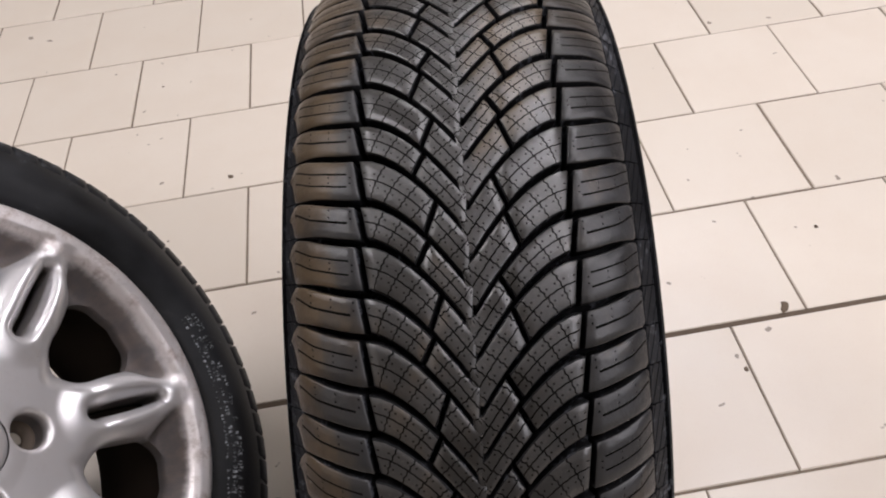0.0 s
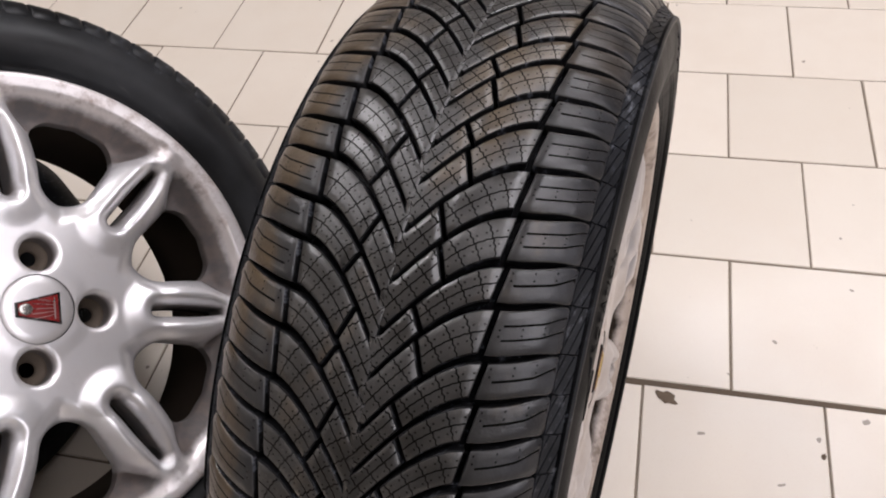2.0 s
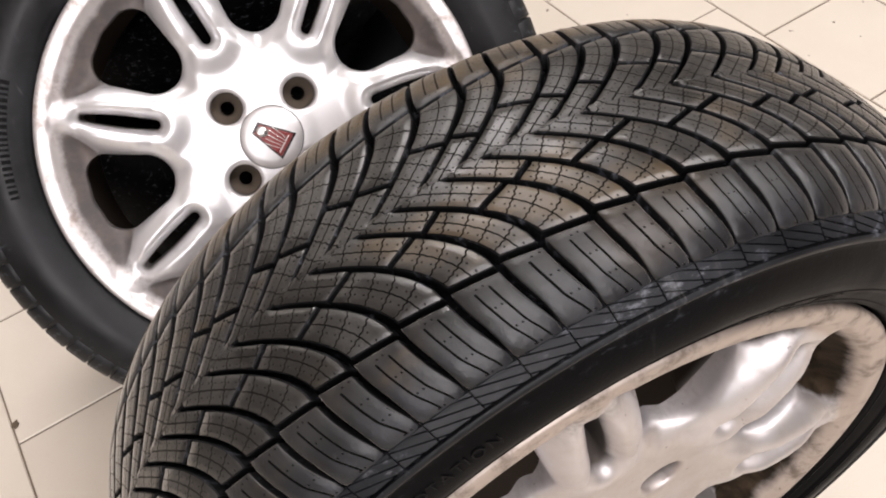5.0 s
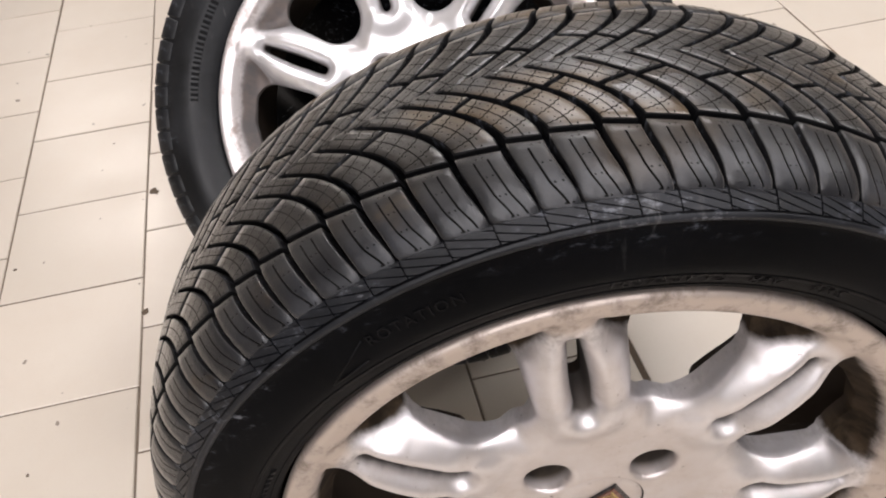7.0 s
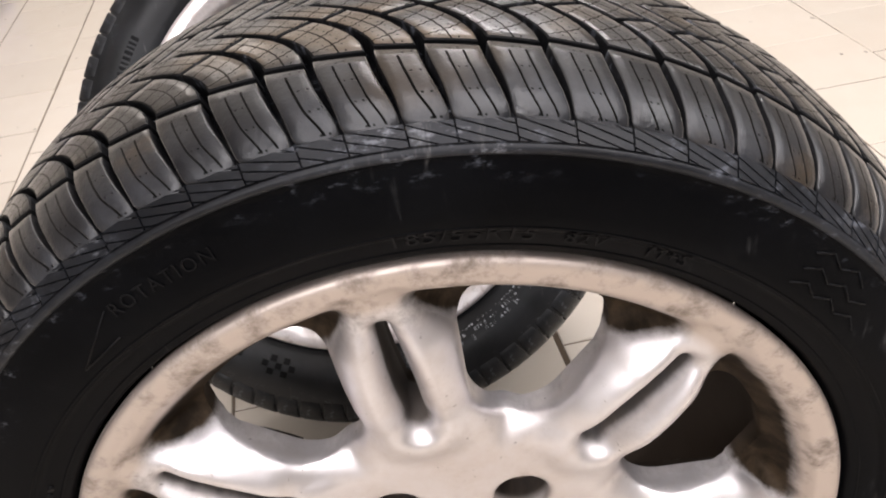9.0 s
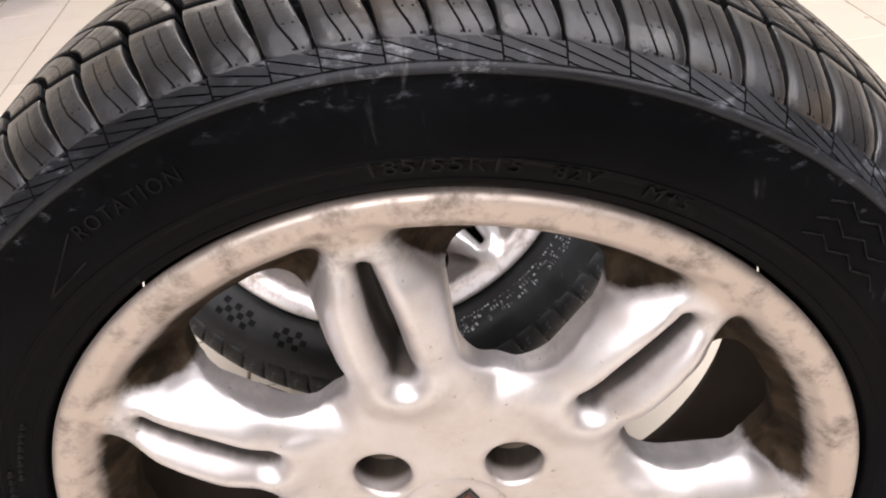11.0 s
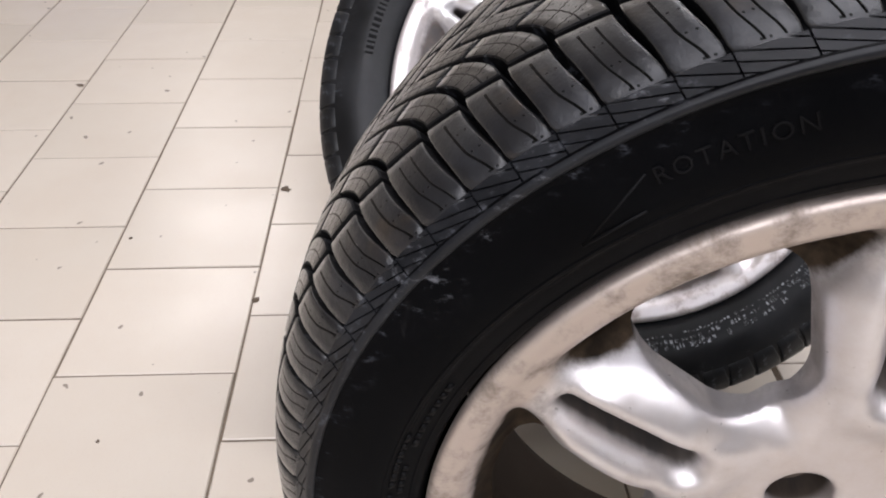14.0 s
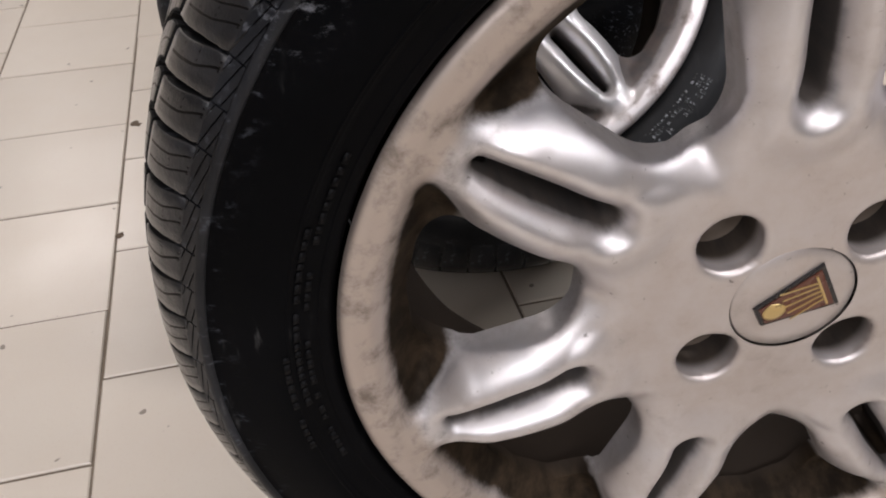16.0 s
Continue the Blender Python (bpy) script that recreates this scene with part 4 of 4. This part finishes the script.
verts, faces = [], []
for _, data, m in places[300:]:
    n0 = len(verts)
    verts += [tuple(m @ v.co) for v in data.vertices]
    faces += [[i + n0 for i in f.vertices] for f in data.polygons]
rest = bpy.data.meshes.new("tiles_beyond")
rest.from_pydata(verts, [], faces)
tagged(part("tiles_beyond", rest, M_TILE, floor, smooth=False), kind="stuff")
seam = part("expansion_joint", box(bmesh.new(), grid @ Matrix.Translation((-1.0, V0 + P_T + SHIFT / 2, -0.0030)), (6.5, SEAM, 0.003)), M_SEAM, floor, "wide dark joint filled with dirt", smooth=False)


# ---- dried dirt on the tiles and joints ----


def dirt_spot(x, y, size, seed, stretch=1.0):
    """A thin ragged crust of dirt."""
    rs = random.Random(seed)
    bm = bmesh.new()
    n = 14
    rim = [bm.verts.new((math.cos(2 * math.pi * k / n) * size * stretch * rs.uniform(0.45, 1.1), math.sin(2 * math.pi * k / n) * size * rs.uniform(0.45, 1.1), 0.0002)) for k in range(n)]
    top = [bm.verts.new((v.co.x * 0.6, v.co.y * 0.6, 0.0012 * rs.uniform(0.5, 1.0))) for v in rim]
    bm.faces.new(top)
    for k in range(n):
        bm.faces.new((rim[k], rim[(k + 1) % n], top[(k + 1) % n], top[k]))
    ob = tagged(part("dirt_spot", bm, M_STAIN, None, "small crust of dried brown dirt on the tiles"), category="dirt", group="dirt on the floor")
    ob.matrix_world = pose(x, y, 0.0, 0, 0, rs.uniform(0, 180))
    return ob


for k, (x, y, s, st) in enumerate(((-0.469, -0.582, 0.006, 1.2), (-0.743, -0.610, 0.010, 1.3), (-1.084, -1.095, 0.009, 1.2), (-0.589, -0.796, 0.0035, 1.0), (-0.218, -0.683, 0.003, 1.0),
                                  (0.472, 0.307, 0.004, 1.0), (-0.394, 0.512, 0.005, 1.4), (-0.562, 0.778, 0.003, 1.0), (0.316, 0.078, 0.005, 1.0), (0.136, 0.107, 0.010, 1.8), (0.388, 0.170, 0.006, 2.0), (0.540, 0.188, 0.006, 1.6))):
    dirt_spot(x, y, s, k, st)
